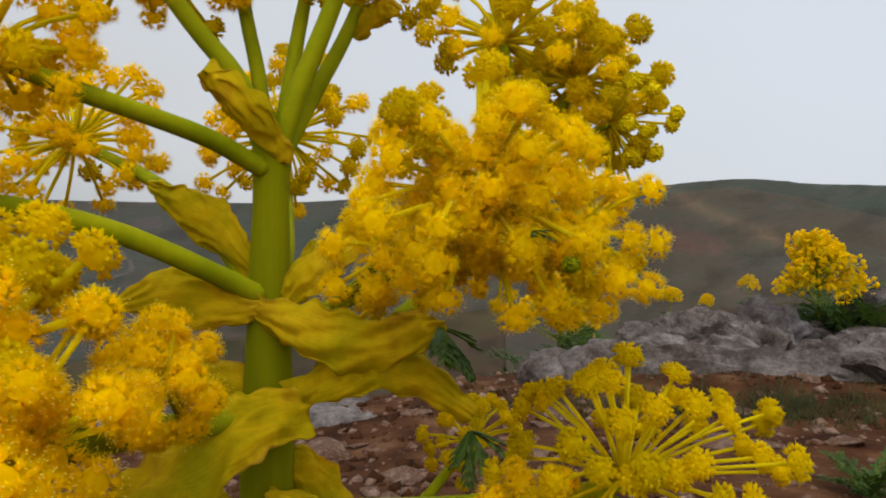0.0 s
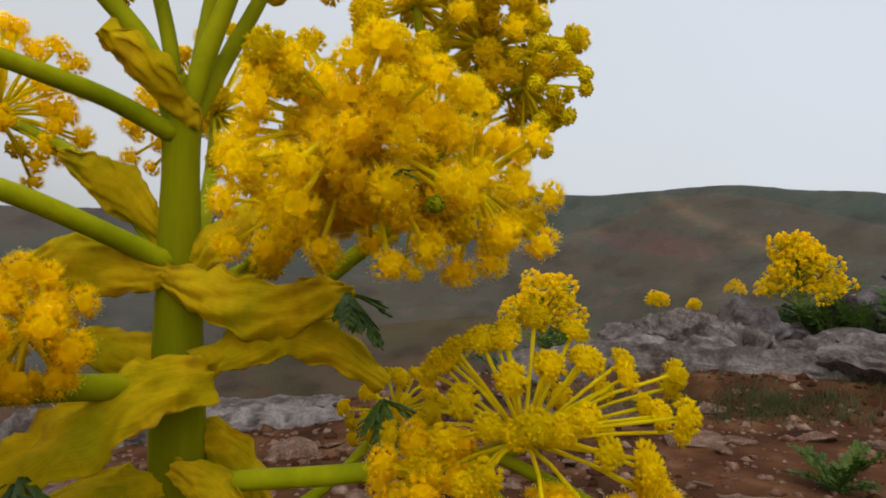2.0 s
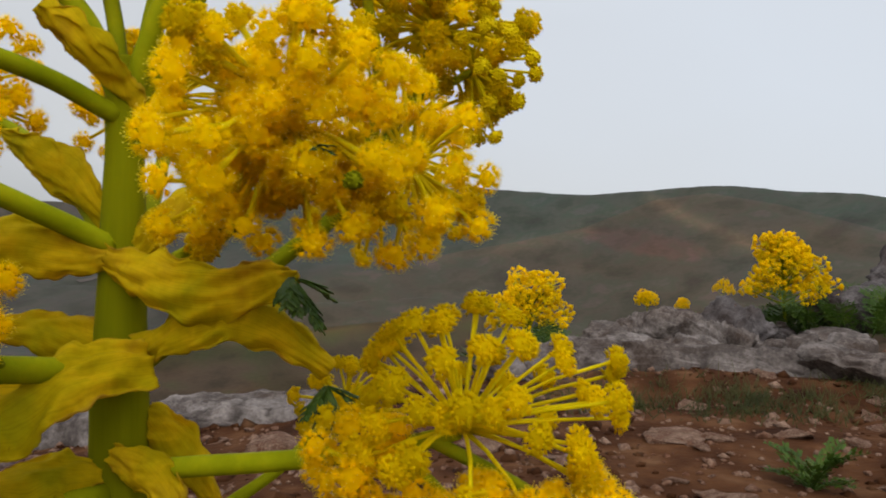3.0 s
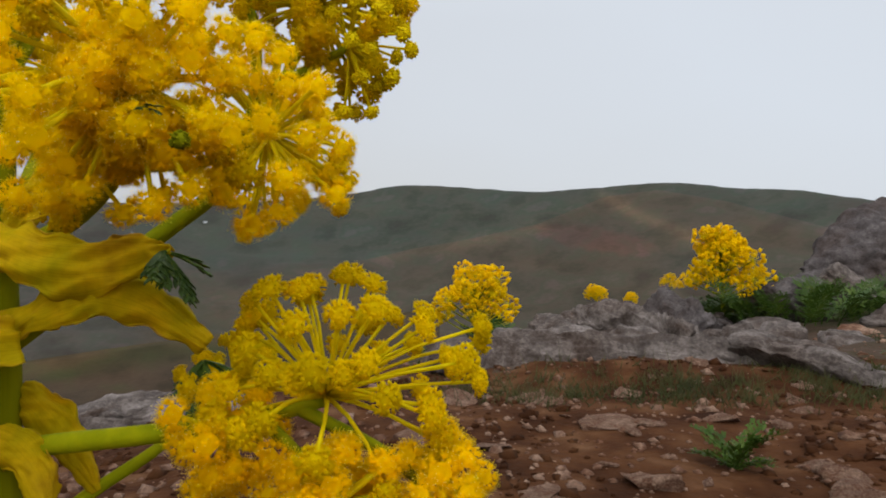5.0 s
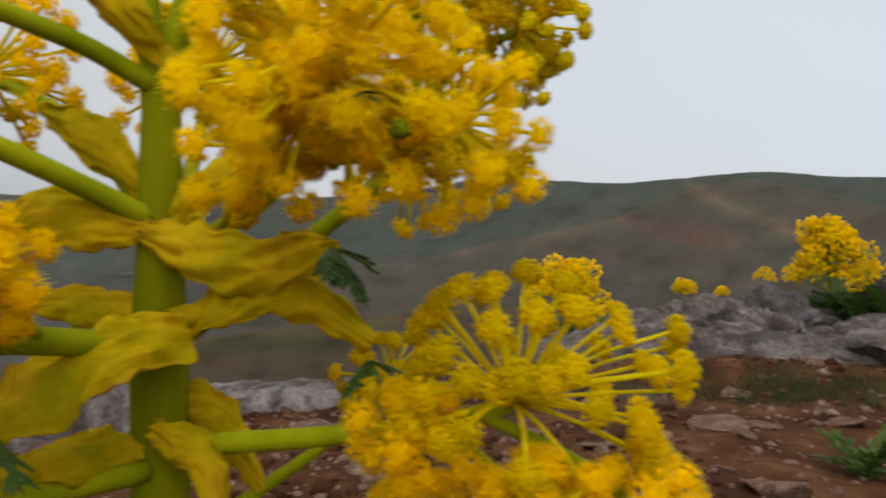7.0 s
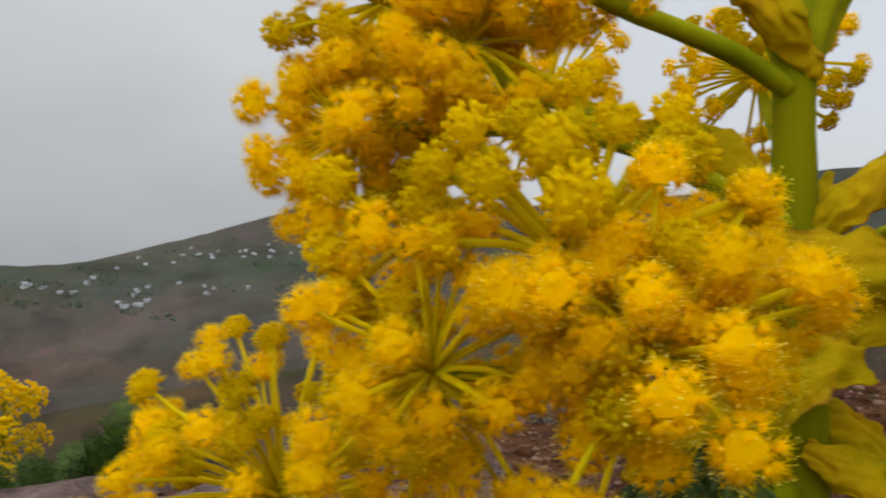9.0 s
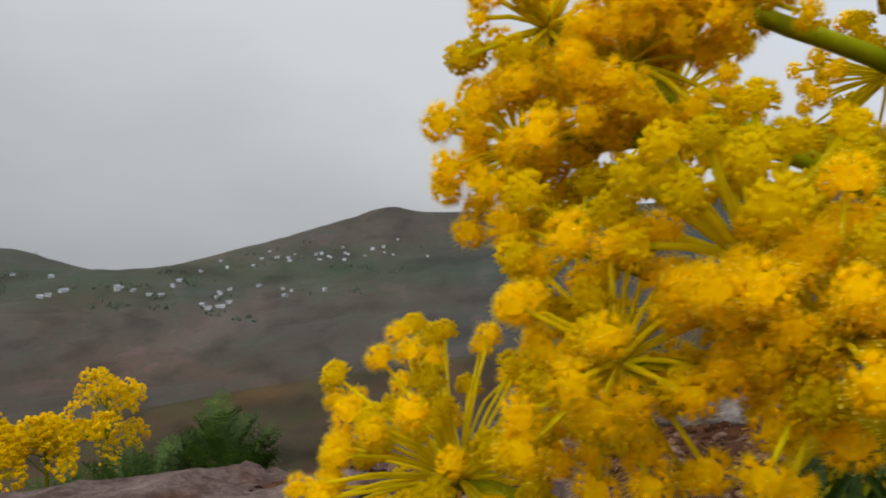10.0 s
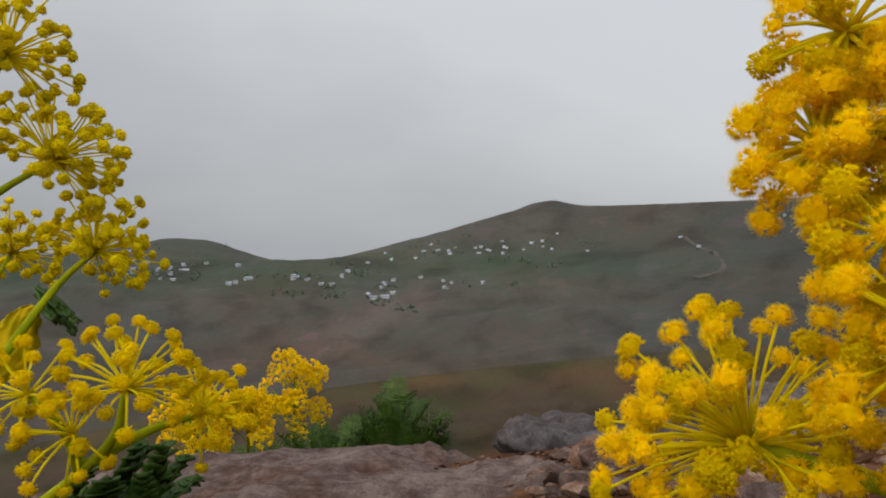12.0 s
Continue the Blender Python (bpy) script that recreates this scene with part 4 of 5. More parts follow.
far_fennel(on_land(2.60, 6.2), 0.72, 0.62, 46, 26, 0.42, "yellow-flowering fennel with feathery green leaves behind a slab", 71, 0.34, 0.105)
far_fennel(on_land(0.40, 5.4), 0.74, 0.60, 32, 14, 0.5, "yellow-flowering fennel below the rim of the shelf", 72, 0.50, 0.10)
far_fennel(on_land(4.75, 21.0), 0.75, 0.5, 16, 5, 0.4, "small distant yellow fennel on the rim", 73, 0.55, 0.16)
far_fennel(on_land(6.0, 22.0), 0.5, 0.3, 9, 5, 0.4, "small distant yellow fennel on the rim", 74, 0.5, 0.13)
far_fennel(on_land(7.6, 23.0), 0.9, 0.5, 9, 5, 0.4, "small distant yellow fennel on the rim", 75, 0.6, 0.14)
far_fennel(on_land(-7.7, 3.75), 1.56, 0.86, 32, 16, 0.5, "tall yellow-flowering fennel on the slope below the rim", 76, 0.40, 0.145)
far_fennel(on_land(-6.0, 2.0), 0.84, 0.65, 18, 12, 0.5, "low yellow fennel just below the rim", 77, 0.5, 0.13)
far_fennel(on_land(-6.1, 2.5), 0.84, 0.4, 14, 12, 0.5, "low yellow fennel just below the rim", 78, 0.5, 0.13)


def leafy_bush(at, spread, height, count, label, seed, size=0.45):
    rng = random.Random(seed)
    at = Vector(at)
    bush = tagged(empty("green_bush", at), label, "bush")
    for k in range(count):
        a, d = rng.uniform(0, 6.28), spread * math.sqrt(rng.random())
        q = Euler((rng.uniform(-0.4, 0.4), rng.uniform(-1.2, -0.3), a)).to_quaternion()
        spot = at + Vector((math.cos(a) * d, math.sin(a) * d * 0.6, height * rng.random() * (1 - 0.7 * d / spread)))
        part("leaf", rng.choice(FRONDS), None, bush, at=spot, turn=q, scale=size * rng.uniform(0.6, 1.2))
    return bush


leafy_bush(on_land(-5.55, 3.8), 0.40, 0.82, 90, "dense green feathery bush below the rim", 81, 0.40)
leafy_bush(on_land(-5.8, 3.2), 0.60, 0.34, 56, "low green feathery foliage below the rim", 82, 0.4)
leafy_bush(on_land(3.05, 5.75), 0.50, 0.04, 24, "low green feathery foliage between rocks", 83, 0.40)
def rosette(at, count, label, seed, size):
    """A low young plant: plump feathery leaves spreading from one root."""
    rng = random.Random(seed)
    at = Vector(at)
    bush = tagged(empty("green_seedling", at), label, "small plant")
    for k in range(count):
        q = Euler((rng.uniform(-0.3, 0.3), rng.uniform(-0.75, -0.05), k * 2.4 + rng.uniform(-0.4, 0.4))).to_quaternion()
        s = size * rng.uniform(0.65, 1.15)
        part("leaf", rng.choice(PLUMP_FRONDS), None, bush, at=at, turn=q, scale=(s, s * 0.55, s))
    return bush


rosette(on_land(1.0, 2.12), 11, "small green feathery seedling growing in the soil", 84, 0.17)
leafy_bush(on_land(3.75, 5.9), 0.38, 0.03, 14, "low green feathery foliage beside grey rocks", 87, 0.30)
leafy_bush(on_land(0.50, 4.3), 0.2, 0.05, 14, "green feathery foliage on the rim", 85, 0.25)
leafy_bush(on_land(2.05, 2.75), 0.06, 0.05, 10, "green tuft of leaves at the foot of a slab", 86, 0.22)

# grass along the foot of the slabs and over the shelf
bm = bmesh.new()
tufts = []
for k in range(84):
    f = rs.random()
    tufts.append((0.2 + 2.2 * f + rs.gauss(0, 0.05), 3.14 - 0.34 * f + rs.gauss(0, 0.08), rs.uniform(0.03, 0.09), rs.randint(8, 45)))
for k in range(110):
    a, r = radians(rs.uniform(-36, 20)), rs.uniform(3.2, 8.0)
    x, y = 0.1 - r * math.sin(a), 0.15 + r * math.cos(a)
    if r < brink(math.degrees(a)) and noise.noise(Vector((x * 1.2, y * 1.2, 0))) > -0.05:
        tufts.append((x, y, rs.uniform(0.03, 0.09), rs.randint(10, 40)))
for x, y, s, count in tufts:
    for k in range(count):
        root = on_land(x + rs.gauss(0, s), y + rs.gauss(0, s), -0.005)
        lean = Vector((rs.gauss(0, 0.55), rs.gauss(0, 0.55), 1)).normalized()
        thorn(bm, root, root + lean * rs.uniform(0.02, 0.10), 0.003)
tagged(part("grass", bm, M_GRASS, None, "thin short grass along the foot of the slabs"), category="grass", kind="stuff")

# ---- the village and the track across the valley ----
def across(bearing, degrees_up):
    """The place on the far slopes at a bearing and a height in degrees."""
    best = None
    r = 330.0
    while r < 1150:
        x, y = CENTRE.x - r * math.sin(radians(bearing)), CENTRE.y + r * math.cos(radians(bearing))
        z = land(x, y)
        if math.degrees(math.atan2(z - 0.84, r)) >= degrees_up:
            return Vector((x, y, z))
        r += 6
    return Vector((x, y, z))


def gable_house(at, turn, w, d, h):
    house = tagged(empty("village_house", at), "small white distant village house with a pale metal roof", "house", "houses of the far village")
    house.rotation_euler = (0, 0, turn)
    bm = bmesh.new()
    bmesh.ops.create_cube(bm, size=1.0, matrix=Matrix.Translation((0, 0, h / 2 - 1.0)) @ Matrix.Diagonal((w, d, h + 2.0, 1)))
    part("wall", as_mesh("house_wall", bm, M_WALLWHITE, False), None, house, at=at)
    bm = bmesh.new()
    e = 0.5
    v = [bm.verts.new(p) for p in ((-w / 2 - e, -d / 2 - e, h + 0.02), (w / 2 + e, -d / 2 - e, h + 0.02), (w / 2 + e, d / 2 + e, h + 0.02), (-w / 2 - e, d / 2 + e, h + 0.02), (-w / 2 - e, 0, h + d * 0.3), (w / 2 + e, 0, h + d * 0.3))]
    for f in ((0, 1, 5, 4), (2, 3, 4, 5), (0, 4, 3), (1, 2, 5), (0, 3, 2, 1)):
        bm.faces.new([v[i] for i in f])
    part("roof", as_mesh("house_roof", bm, M_ROOF, False), None, house, at=at)


rv = random.Random(9)
clusters = [(74.0, -1.0, 3.0, 0.5, 26), (66.5, -2.3, 1.5, 0.25, 3), (61.5, -2.2, 2.0, 0.5, 8), (56.5, -3.8, 1.2, 0.5, 4), (49.5, -0.3, 4.0, 0.5, 18), (52, -2.6, 3.0, 0.6, 8), (43.5, 0.2, 2.5, 0.5, 8), (31.6, 0.3, 0.5, 0.7, 2), (20, 1.4, 3, 0.6, 3), (26, 1.8, 2, 0.5, 3)]
for b, e, sb, se, count in clusters:
    for k in range(count):
        gable_house(across(rv.gauss(b, sb), min(rv.gauss(e, se), crest(b) - 0.7)), rv.uniform(0, 3.14), min(8.0, 2.4 + rv.expovariate(0.8)), rv.uniform(2.2, 3.8), rv.uniform(1.2, 2.0))

bm = bmesh.new()
for k in range(46):
    b, e, sb, se, count = clusters[rv.choice((0, 0, 0, 1, 2, 2, 2, 4, 4, 5, 6))]
    gb, ge = rv.gauss(b, sb * 1.4), rv.gauss(e, se * 1.6)
    for tree in range(rv.randint(3, 9)):
        tb = gb + rv.gauss(0, 0.45)
        p = across(tb, min(ge + rv.gauss(0, 0.10), crest(tb) - 0.05))
        s, tall = rv.uniform(0.6, 1.3), rv.choice((0.9, 1.1, 1.2, 2.0))
        for q in range(7):
            o = Vector((rv.gauss(0, 0.6), rv.gauss(0, 0.6), (0.3 + 0.3 * q) * tall)) * s
            blob(bm, p + o, s * rv.uniform(0.5, 0.9) * (1 - 0.07 * q), 0, rv.uniform(0.9, 1.6), Vector((rv.gauss(0, 0.3), rv.gauss(0, 0.3), 1)))
tagged(part("far_trees", bm, M_FARTREE, None, "dark distant trees among the village houses"), category="trees", kind="stuff")

def track(stations, half, label):
    way = spline([across(b, e) for b, e in stations], 40)
    bm = bmesh.new()
    left, right = [], []
    for (t, s, n), p in zip(frames_along(way), way):
        s = Vector((t.y, -t.x, 0)).normalized()
        for side, lst in ((-1, left), (1, right)):
            q = p + s * side * half * (1 + 0.3 * noise.noise(p * 0.05))
            lst.append(bm.verts.new((q.x, q.y, land(q.x, q.y) + 0.5)))
    for i in range(len(left) - 1):
        bm.faces.new((left[i], right[i], right[i + 1], left[i + 1]))
    tagged(part("dirt_track", bm, M_TRACK, None, label), category="track", kind="structure")


track(((31.9, 0.7), (31.2, 0.1), (30.2, -0.4), (29.3, -1.1), (29.2, -1.8), (30.0, -2.3), (31.2, -2.6)), 2.2, "pale dirt track curving down the far hillside")

# ---- the large fennel ----
FOOT = on_land(-0.155, 0.685)
fennel = tagged(empty("giant_fennel", FOOT), "tall giant fennel with thick green stem and yellow umbels", "flowering plant")
stem_line = spline([FOOT - Vector((0, 0, 0.03)), (-0.155, 0.685, 0.5), (-0.156, 0.685, 0.72), (-0.155, 0.685, 0.85), (-0.153, 0.684, 0.965), (-0.152, 0.684, 1.0)], 60)
stem_bm = bmesh.new()
# stout below, drawn in above each node
tube(stem_bm, stem_line, [0.0212 - 0.0045 * min(1, max(0, (p.z - 0.74) / 0.10)) - 0.0030 * min(1, max(0, (p.z - 0.86) / 0.08)) + 0.0016 * bell(p.z, 0.975, 0.02) + 0.0004 * noise.noise(p * 45) for p in stem_line], 32, 0, 0.012)
part("stem", stem_bm, M_STEM, fennel)

# stalks that leave the stem
branch(fennel, [(-0.158, 0.674, 0.856), (-0.184, 0.640, 0.876), (-0.217, 0.585, 0.901), (-0.247, 0.545, 0.914), (-0.285, 0.510, 0.920), (-0.368, 0.45, 0.915)], 0.0085, 0.0062)
branch(fennel, [(-0.162, 0.690, 0.845), (-0.215, 0.72, 0.905), (-0.290, 0.765, 0.953), (-0.40, 0.81, 1.0)], 0.0088, 0.0055)
branch(fennel, [(-0.156, 0.675, 0.955), (-0.180, 0.634, 0.972), (-0.205, 0.590, 0.982), (-0.232, 0.545, 0.991), (-0.256, 0.505, 1.002)], 0.0075, 0.0055)
branch(fennel, [(-0.155, 0.680, 0.965), (-0.172, 0.665, 1.02), (-0.200, 0.645, 1.060), (-0.234, 0.632, 1.108)], 0.0088, 0.006)
branch(fennel, [(-0.158, 0.690, 0.965), (-0.166, 0.690, 1.03), (-0.176, 0.685, 1.086), (-0.18, 0.68, 1.139)], 0.0065, 0.005)
branch(fennel, [(-0.148, 0.678, 0.965), (-0.130, 0.672, 1.01), (-0.112, 0.668, 1.05), (-0.098, 0.668, 1.085), (-0.085, 0.665, 1.119)], 0.0085, 0.006)
branch(fennel, [(-0.145, 0.686, 0.968), (-0.126, 0.694, 1.01), (-0.102, 0.704, 1.060), (-0.09, 0.713, 1.093)], 0.0075, 0.0055)
branch(fennel, [(-0.15, 0.690, 0.968), (-0.142, 0.698, 1.034), (-0.135, 0.706, 1.088), (-0.124, 0.710, 1.145)], 0.0065, 0.005)
branch(fennel, [(-0.150, 0.675, 0.757), (-0.160, 0.625, 0.770), (-0.178, 0.55, 0.783), (-0.186, 0.49, 0.79), (-0.187, 0.43, 0.799)], 0.010, 0.0075)
branch(fennel, [(-0.145, 0.680, 0.685), (-0.090, 0.662, 0.696), (-0.03, 0.645, 0.706), (0.03, 0.635, 0.716), (0.080, 0.618, 0.730), (0.108, 0.611, 0.740)], 0.0085, 0.0055)
branch(fennel, [(-0.145, 0.690, 0.600), (-0.090, 0.70, 0.645), (-0.04, 0.72, 0.679), (-0.006, 0.75, 0.715)], 0.006, 0.004)
branch(fennel, [(-0.147, 0.690, 0.762), (-0.090, 0.705, 0.808), (-0.030, 0.72, 0.857), (0.0, 0.724, 0.882), (0.035, 0.745, 0.935)], 0.0085, 0.006)
branch(fennel, [(-0.145, 0.685, 0.830), (-0.085, 0.665, 0.856), (-0.02, 0.60, 0.888), (0.017, 0.535, 0.924)], 0.0075, 0.005)
branch(fennel, [(-0.02, 0.60, 0.888), (0.035, 0.59, 0.89), (0.078, 0.585, 0.905)], 0.004, 0.0035)
branch(fennel, [(-0.10, 0.67, 0.85), (-0.07, 0.64, 0.872), (-0.045, 0.60, 0.892)], 0.004, 0.0035)
branch(fennel, [(0.01, 0.73, 0.895), (0.05, 0.71, 0.95), (0.086, 0.70, 1.024)], 0.005, 0.004)
branch(fennel, [(0.05, 0.70, 0.96), (0.085, 0.697, 0.978), (0.112, 0.69, 0.990)], 0.0035, 0.003)
branch(fennel, [(-0.15, 0.70, 0.85), (-0.160, 0.745, 0.90), (-0.185, 0.82, 0.957), (-0.201, 0.866, 1.01)], 0.0075, 0.005)
branch(fennel, [(-0.158, 0.668, 0.672), (-0.215, 0.58, 0.676), (-0.30, 0.47, 0.678), (-0.36, 0.437, 0.688), (-0.419, 0.438, 0.692)], 0.0095, 0.0065)
branch(fennel, [(-0.186, 0.50, 0.79), (-0.205, 0.465, 0.81), (-0.223, 0.438, 0.836)], 0.006, 0.0045)
branch(fennel, [(-0.195, 0.482, 0.80), (-0.255, 0.455, 0.822), (-0.318, 0.428, 0.848)], 0.005, 0.004)
branch(fennel, [(-0.184, 0.52, 0.787), (-0.235, 0.455, 0.782), (-0.285, 0.405, 0.787)], 0.005, 0.004)
branch(fennel, [(-0.172, 0.575, 0.779), (-0.160, 0.54, 0.80), (-0.150, 0.50, 0.824)], 0.0045, 0.0035)
branch(fennel, [(0.03, 0.715, 0.925), (0.04, 0.70, 0.99), (0.03, 0.69, 1.055)], 0.005, 0.004)
branch(fennel, [(-0.275, 0.517, 0.920), (-0.288, 0.493, 0.945), (-0.300, 0.470, 0.962)], 0.005, 0.004)
branch(fennel, [(-0.285, 0.507, 0.922), (-0.325, 0.485, 0.96), (-0.355, 0.465, 0.995)], 0.005, 0.004)
branch(fennel, [(0.06, 0.625, 0.727), (0.095, 0.59, 0.710), (0.124, 0.558, 0.690)], 0.0045, 0.0035)
branch(fennel, [(0.09, 0.615, 0.733), (0.15, 0.585, 0.712), (0.183, 0.571, 0.690)], 0.0045, 0.0035)
branch(fennel, [(0.02, 0.636, 0.714), (0.042, 0.61, 0.715), (0.052, 0.59, 0.718)], 0.004, 0.003)

# umbels: in flower, half open, in bud
umbel(fennel, (0.017, 0.535, 0.924), (-0.05, -0.6, -0.55), 0.068, 66, 92, 0.0124, 0.04, 1, 0.0016, short=0.32, label="umbel of orange-yellow flower balls", fresh=True)
umbel(fennel, (0.017, 0.537, 0.926), (-0.14, -0.1, 1.0), 0.070, 17, 66, 0.0112, 1, 31, 0.0022, short=0.75, label="tight yellow-green bud heads on thick upright rays", fresh=True)
umbel(fennel, (0.078, 0.585, 0.905), (0.4, -0.4, 0.0), 0.048, 34, 150, 0.0128, 0.1, 28, 0.0016, short=0.55, fresh=True)
umbel(fennel, (-0.045, 0.60, 0.892), (0.0, -0.5, 0.4), 0.040, 18, 150, 0.0128, 0.1, 25, 0.0017, fresh=True)
umbel(fennel, (0.035, 0.745, 0.935), (0.5, -0.3, -0.1), 0.086, 64, 150, 0.0092, 0.2, 2, 0.0016, short=0.7, fresh=True)
umbel(fennel, (0.086, 0.70, 1.024), (0.35, -0.3, 0.6), 0.070, 58, 145, 0.0122, 0.75, 3, 0.0017, short=0.45, label="umbel of yellow-green buds beginning to open", fresh=True)
umbel(fennel, (0.112, 0.69, 0.990), (1.0, 0.0, 0.15), 0.046, 30, 100, 0.0078, 0.0, 30, 0.0012, knobs=True, short=0.7, label="umbel of small closed olive-yellow heads")
umbel(fennel, (0.03, 0.69, 1.055), (0.2, -0.1, 0.8), 0.066, 30, 115, 0.0122, 0.75, 20, 0.0019, short=0.7, fresh=True)
umbel(fennel, (0.110, 0.610, 0.742), (0.10, -0.25, 0.9), 0.078, 46, 98, 0.0118, 1, 4, 0.0014, label="open fan of yellow-green buds on long rays", short=0.8, fresh=True, flat=(0.66, 0.82))
umbel(fennel, (0.110, 0.610, 0.742), (1.0, -0.15, 0.28), 0.104, 4, 30, 0.0118, 1, 33, 0.0013, short=0.8, fresh=True, flat=(0.66, 0.82))
umbel(fennel, (0.124, 0.558, 0.690), (0, -0.2, 0.8), 0.034, 26, 120, 0.0135, 0, 5)
umbel(fennel, (0.183, 0.571, 0.690), (0.2, -0.1, 0.8), 0.030, 20, 125, 0.0135, 0, 6)
umbel(fennel, (0.052, 0.59, 0.718), (-0.2, -0.3, 0.3), 0.031, 22, 150, 0.0135, 0.05, 7)
umbel(fennel, (-0.187, 0.424, 0.80), (-0.1, -0.5, 0.45), 0.068, 60, 100, 0.0150, 0.03, 8, 0.0017, short=0.36)
umbel(fennel, (-0.285, 0.405, 0.787), (-0.3, -0.4, 0.3), 0.064, 58, 160, 0.0150, 0.1, 21, 0.0017, short=0.36)
umbel(fennel, (-0.150, 0.500, 0.824), (-0.1, -0.5, 0.3), 0.028, 20, 150, 0.0130, 0.02, 22, 0.0016)
umbel(fennel, (-0.368, 0.450, 0.915), (-0.4, -0.4, 0.1), 0.058, 38, 155, 0.0146, 0.12, 9, 0.0018, short=0.36)
umbel(fennel, (-0.300, 0.470, 0.962), (-0.2, -0.5, 0.4), 0.058, 36, 155, 0.0146, 0.05, 23, 0.0018, short=0.36)
umbel(fennel, (-0.355, 0.465, 0.995), (-0.5, -0.2, 0.7), 0.060, 36, 150, 0.0146, 0.2, 24, 0.0018, short=0.36)
umbel(fennel, (-0.223, 0.438, 0.836), (-0.15, 0.0, 1.0), 0.076, 22, 75, 0.0156, 1, 10, 0.0026, label="umbel of green spiky buds on upright rays", short=0.8)
umbel(fennel, (-0.419, 0.438, 0.692), (-0.35, -0.1, 0.8), 0.104, 78, 115, 0.0130, 0.2, 11, 0.0014, short=0.72)
umbel(fennel, (-0.419, 0.438, 0.692), (-0.86, 0.40, -0.22), 0.145, 3, 18, 0.0135, 1, 34, 0.0015, short=0.8)
umbel(fennel, (-0.318, 0.428, 0.848), (-0.5, -0.2, 0.1), 0.048, 14, 110, 0.0165, 0.9, 27, 0.0020, short=0.6)
umbel(fennel, (-0.40, 0.81, 1.0), (-0.3, 0.0, 0.6), 0.084, 54, 140, 0.0140, 0.1, 12, 0.0020, short=0.7)
umbel(fennel, (-0.201, 0.866, 1.01), (0, 0.1, 0.8), 0.086, 54, 140, 0.0130, 0.6, 13, 0.0018, short=0.7)
umbel(fennel, (-0.256, 0.505, 1.002), (-0.3, -0.3, 0.6), 0.052, 36, 140, 0.0146, 0.06, 14, 0.0018, short=0.36)
umbel(fennel, (-0.234, 0.632, 1.108), (-0.4, 0, 0.8), 0.07, 42, 130, 0.0140, 0.2, 15)
umbel(fennel, (-0.18, 0.68, 1.139), (0, 0, 1), 0.06, 29, 120, 0.0126, 0.5, 16)
umbel(fennel, (-0.09, 0.713, 1.093), (0.1, 0, 0.8), 0.038, 14, 100, 0.0110, 0.9, 17, 0.0014)
umbel(fennel, (-0.085, 0.665, 1.139), (0.2, 0, 0.9), 0.06, 32, 110, 0.0130, 0.4, 18)
umbel(fennel, (0.004, 0.765, 0.722), (0, -0.2, 0.9), 0.045, 26, 120, 0.0090, 1, 19, 0.0014, fresh=True)

# younger umbellets on short rays, close to the hubs
umbel(fennel, (0.017, 0.533, 0.924), (0.25, -1.0, 0.0), 0.036, 16, 85, 0.0122, 0.0, 51, 0.0014, short=0.6, fresh=True)
umbel(fennel, (-0.189, 0.422, 0.80), (-0.2, -1.0, 0.1), 0.044, 14, 100, 0.0140, 0.0, 52, 0.0015, short=0.7)
umbel(fennel, (-0.370, 0.448, 0.915), (0.2, -1.0, -0.2), 0.040, 10, 95, 0.0140, 0.0, 53, 0.0015, short=0.7)
umbel(fennel, (-0.302, 0.468, 0.962), (0.1, -1.0, -0.3), 0.040, 10, 95, 0.0140, 0.0, 54, 0.0015, short=0.7)
umbel(fennel, (-0.420, 0.436, 0.694), (0.4, -1.0, 0.5), 0.060, 10, 70, 0.0150, 0.8, 55, 0.0017, short=0.7)

# papery sheaths
sheath(fennel, [(-0.158, 0.664, 0.846), (-0.125, 0.652, 0.838), (-0.095, 0.648, 0.828), (-0.058, 0.650, 0.826), (-0.030, 0.658, 0.832), (-0.012, 0.662, 0.838)], 0.026, (0.0, -1.0, 0.25), 0.55, 0.0085, 1, "crumpled yellow-green sheath clasping the stem", 0.2, 0.35, 0.45)
sheath(fennel, [(-0.150, 0.668, 0.848), (-0.182, 0.652, 0.854), (-0.222, 0.640, 0.858), (-0.262, 0.635, 0.850)], 0.025, (0.1, -1.0, 0.2), 0.45, 0.005, 2, "", 0.15, 0.3, 0.5)
sheath(fennel, [(-0.171, 0.693, 0.863), (-0.197, 0.69, 0.899), (-0.23, 0.692, 0.922), (-0.265, 0.702, 0.947)], 0.026, (-0.3, -0.9, -0.3), 0.6, 0.006, 3, "", 0.2, 0.6, 0.5)
sheath(fennel, [(-0.147, 0.679, 0.957), (-0.152, 0.662, 0.973), (-0.159, 0.643, 0.99), (-0.171, 0.627, 1.006), (-0.182, 0.617, 1.017)], 0.021, (-0.3, -1.0, -0.1), 0.8, 0.006, 4, "dry brownish yellow sheath at the fork", 0.3, 0.6, 0.35)
sheath(fennel, [(-0.142, 0.672, 0.770), (-0.105, 0.660, 0.794), (-0.070, 0.660, 0.808), (-0.036, 0.670, 0.800), (0.008, 0.684, 0.764)], 0.027, (0.1, -0.9, 0.35), 0.75, 0.009, 5, "wavy yellow sheath arching from the stem", 0.40, 0.4, 0.5)
sheath(fennel, [(-0.113, 0.650, 0.776), (-0.147, 0.610, 0.774), (-0.175, 0.582, 0.754), (-0.203, 0.552, 0.732), (-0.229, 0.526, 0.708)], 0.031, (-0.3, -0.9, 0.30), 0.38, 0.009, 6, "broad crumpled yellow sheath hanging from the stem", 0.45, 0.6, 0.45)
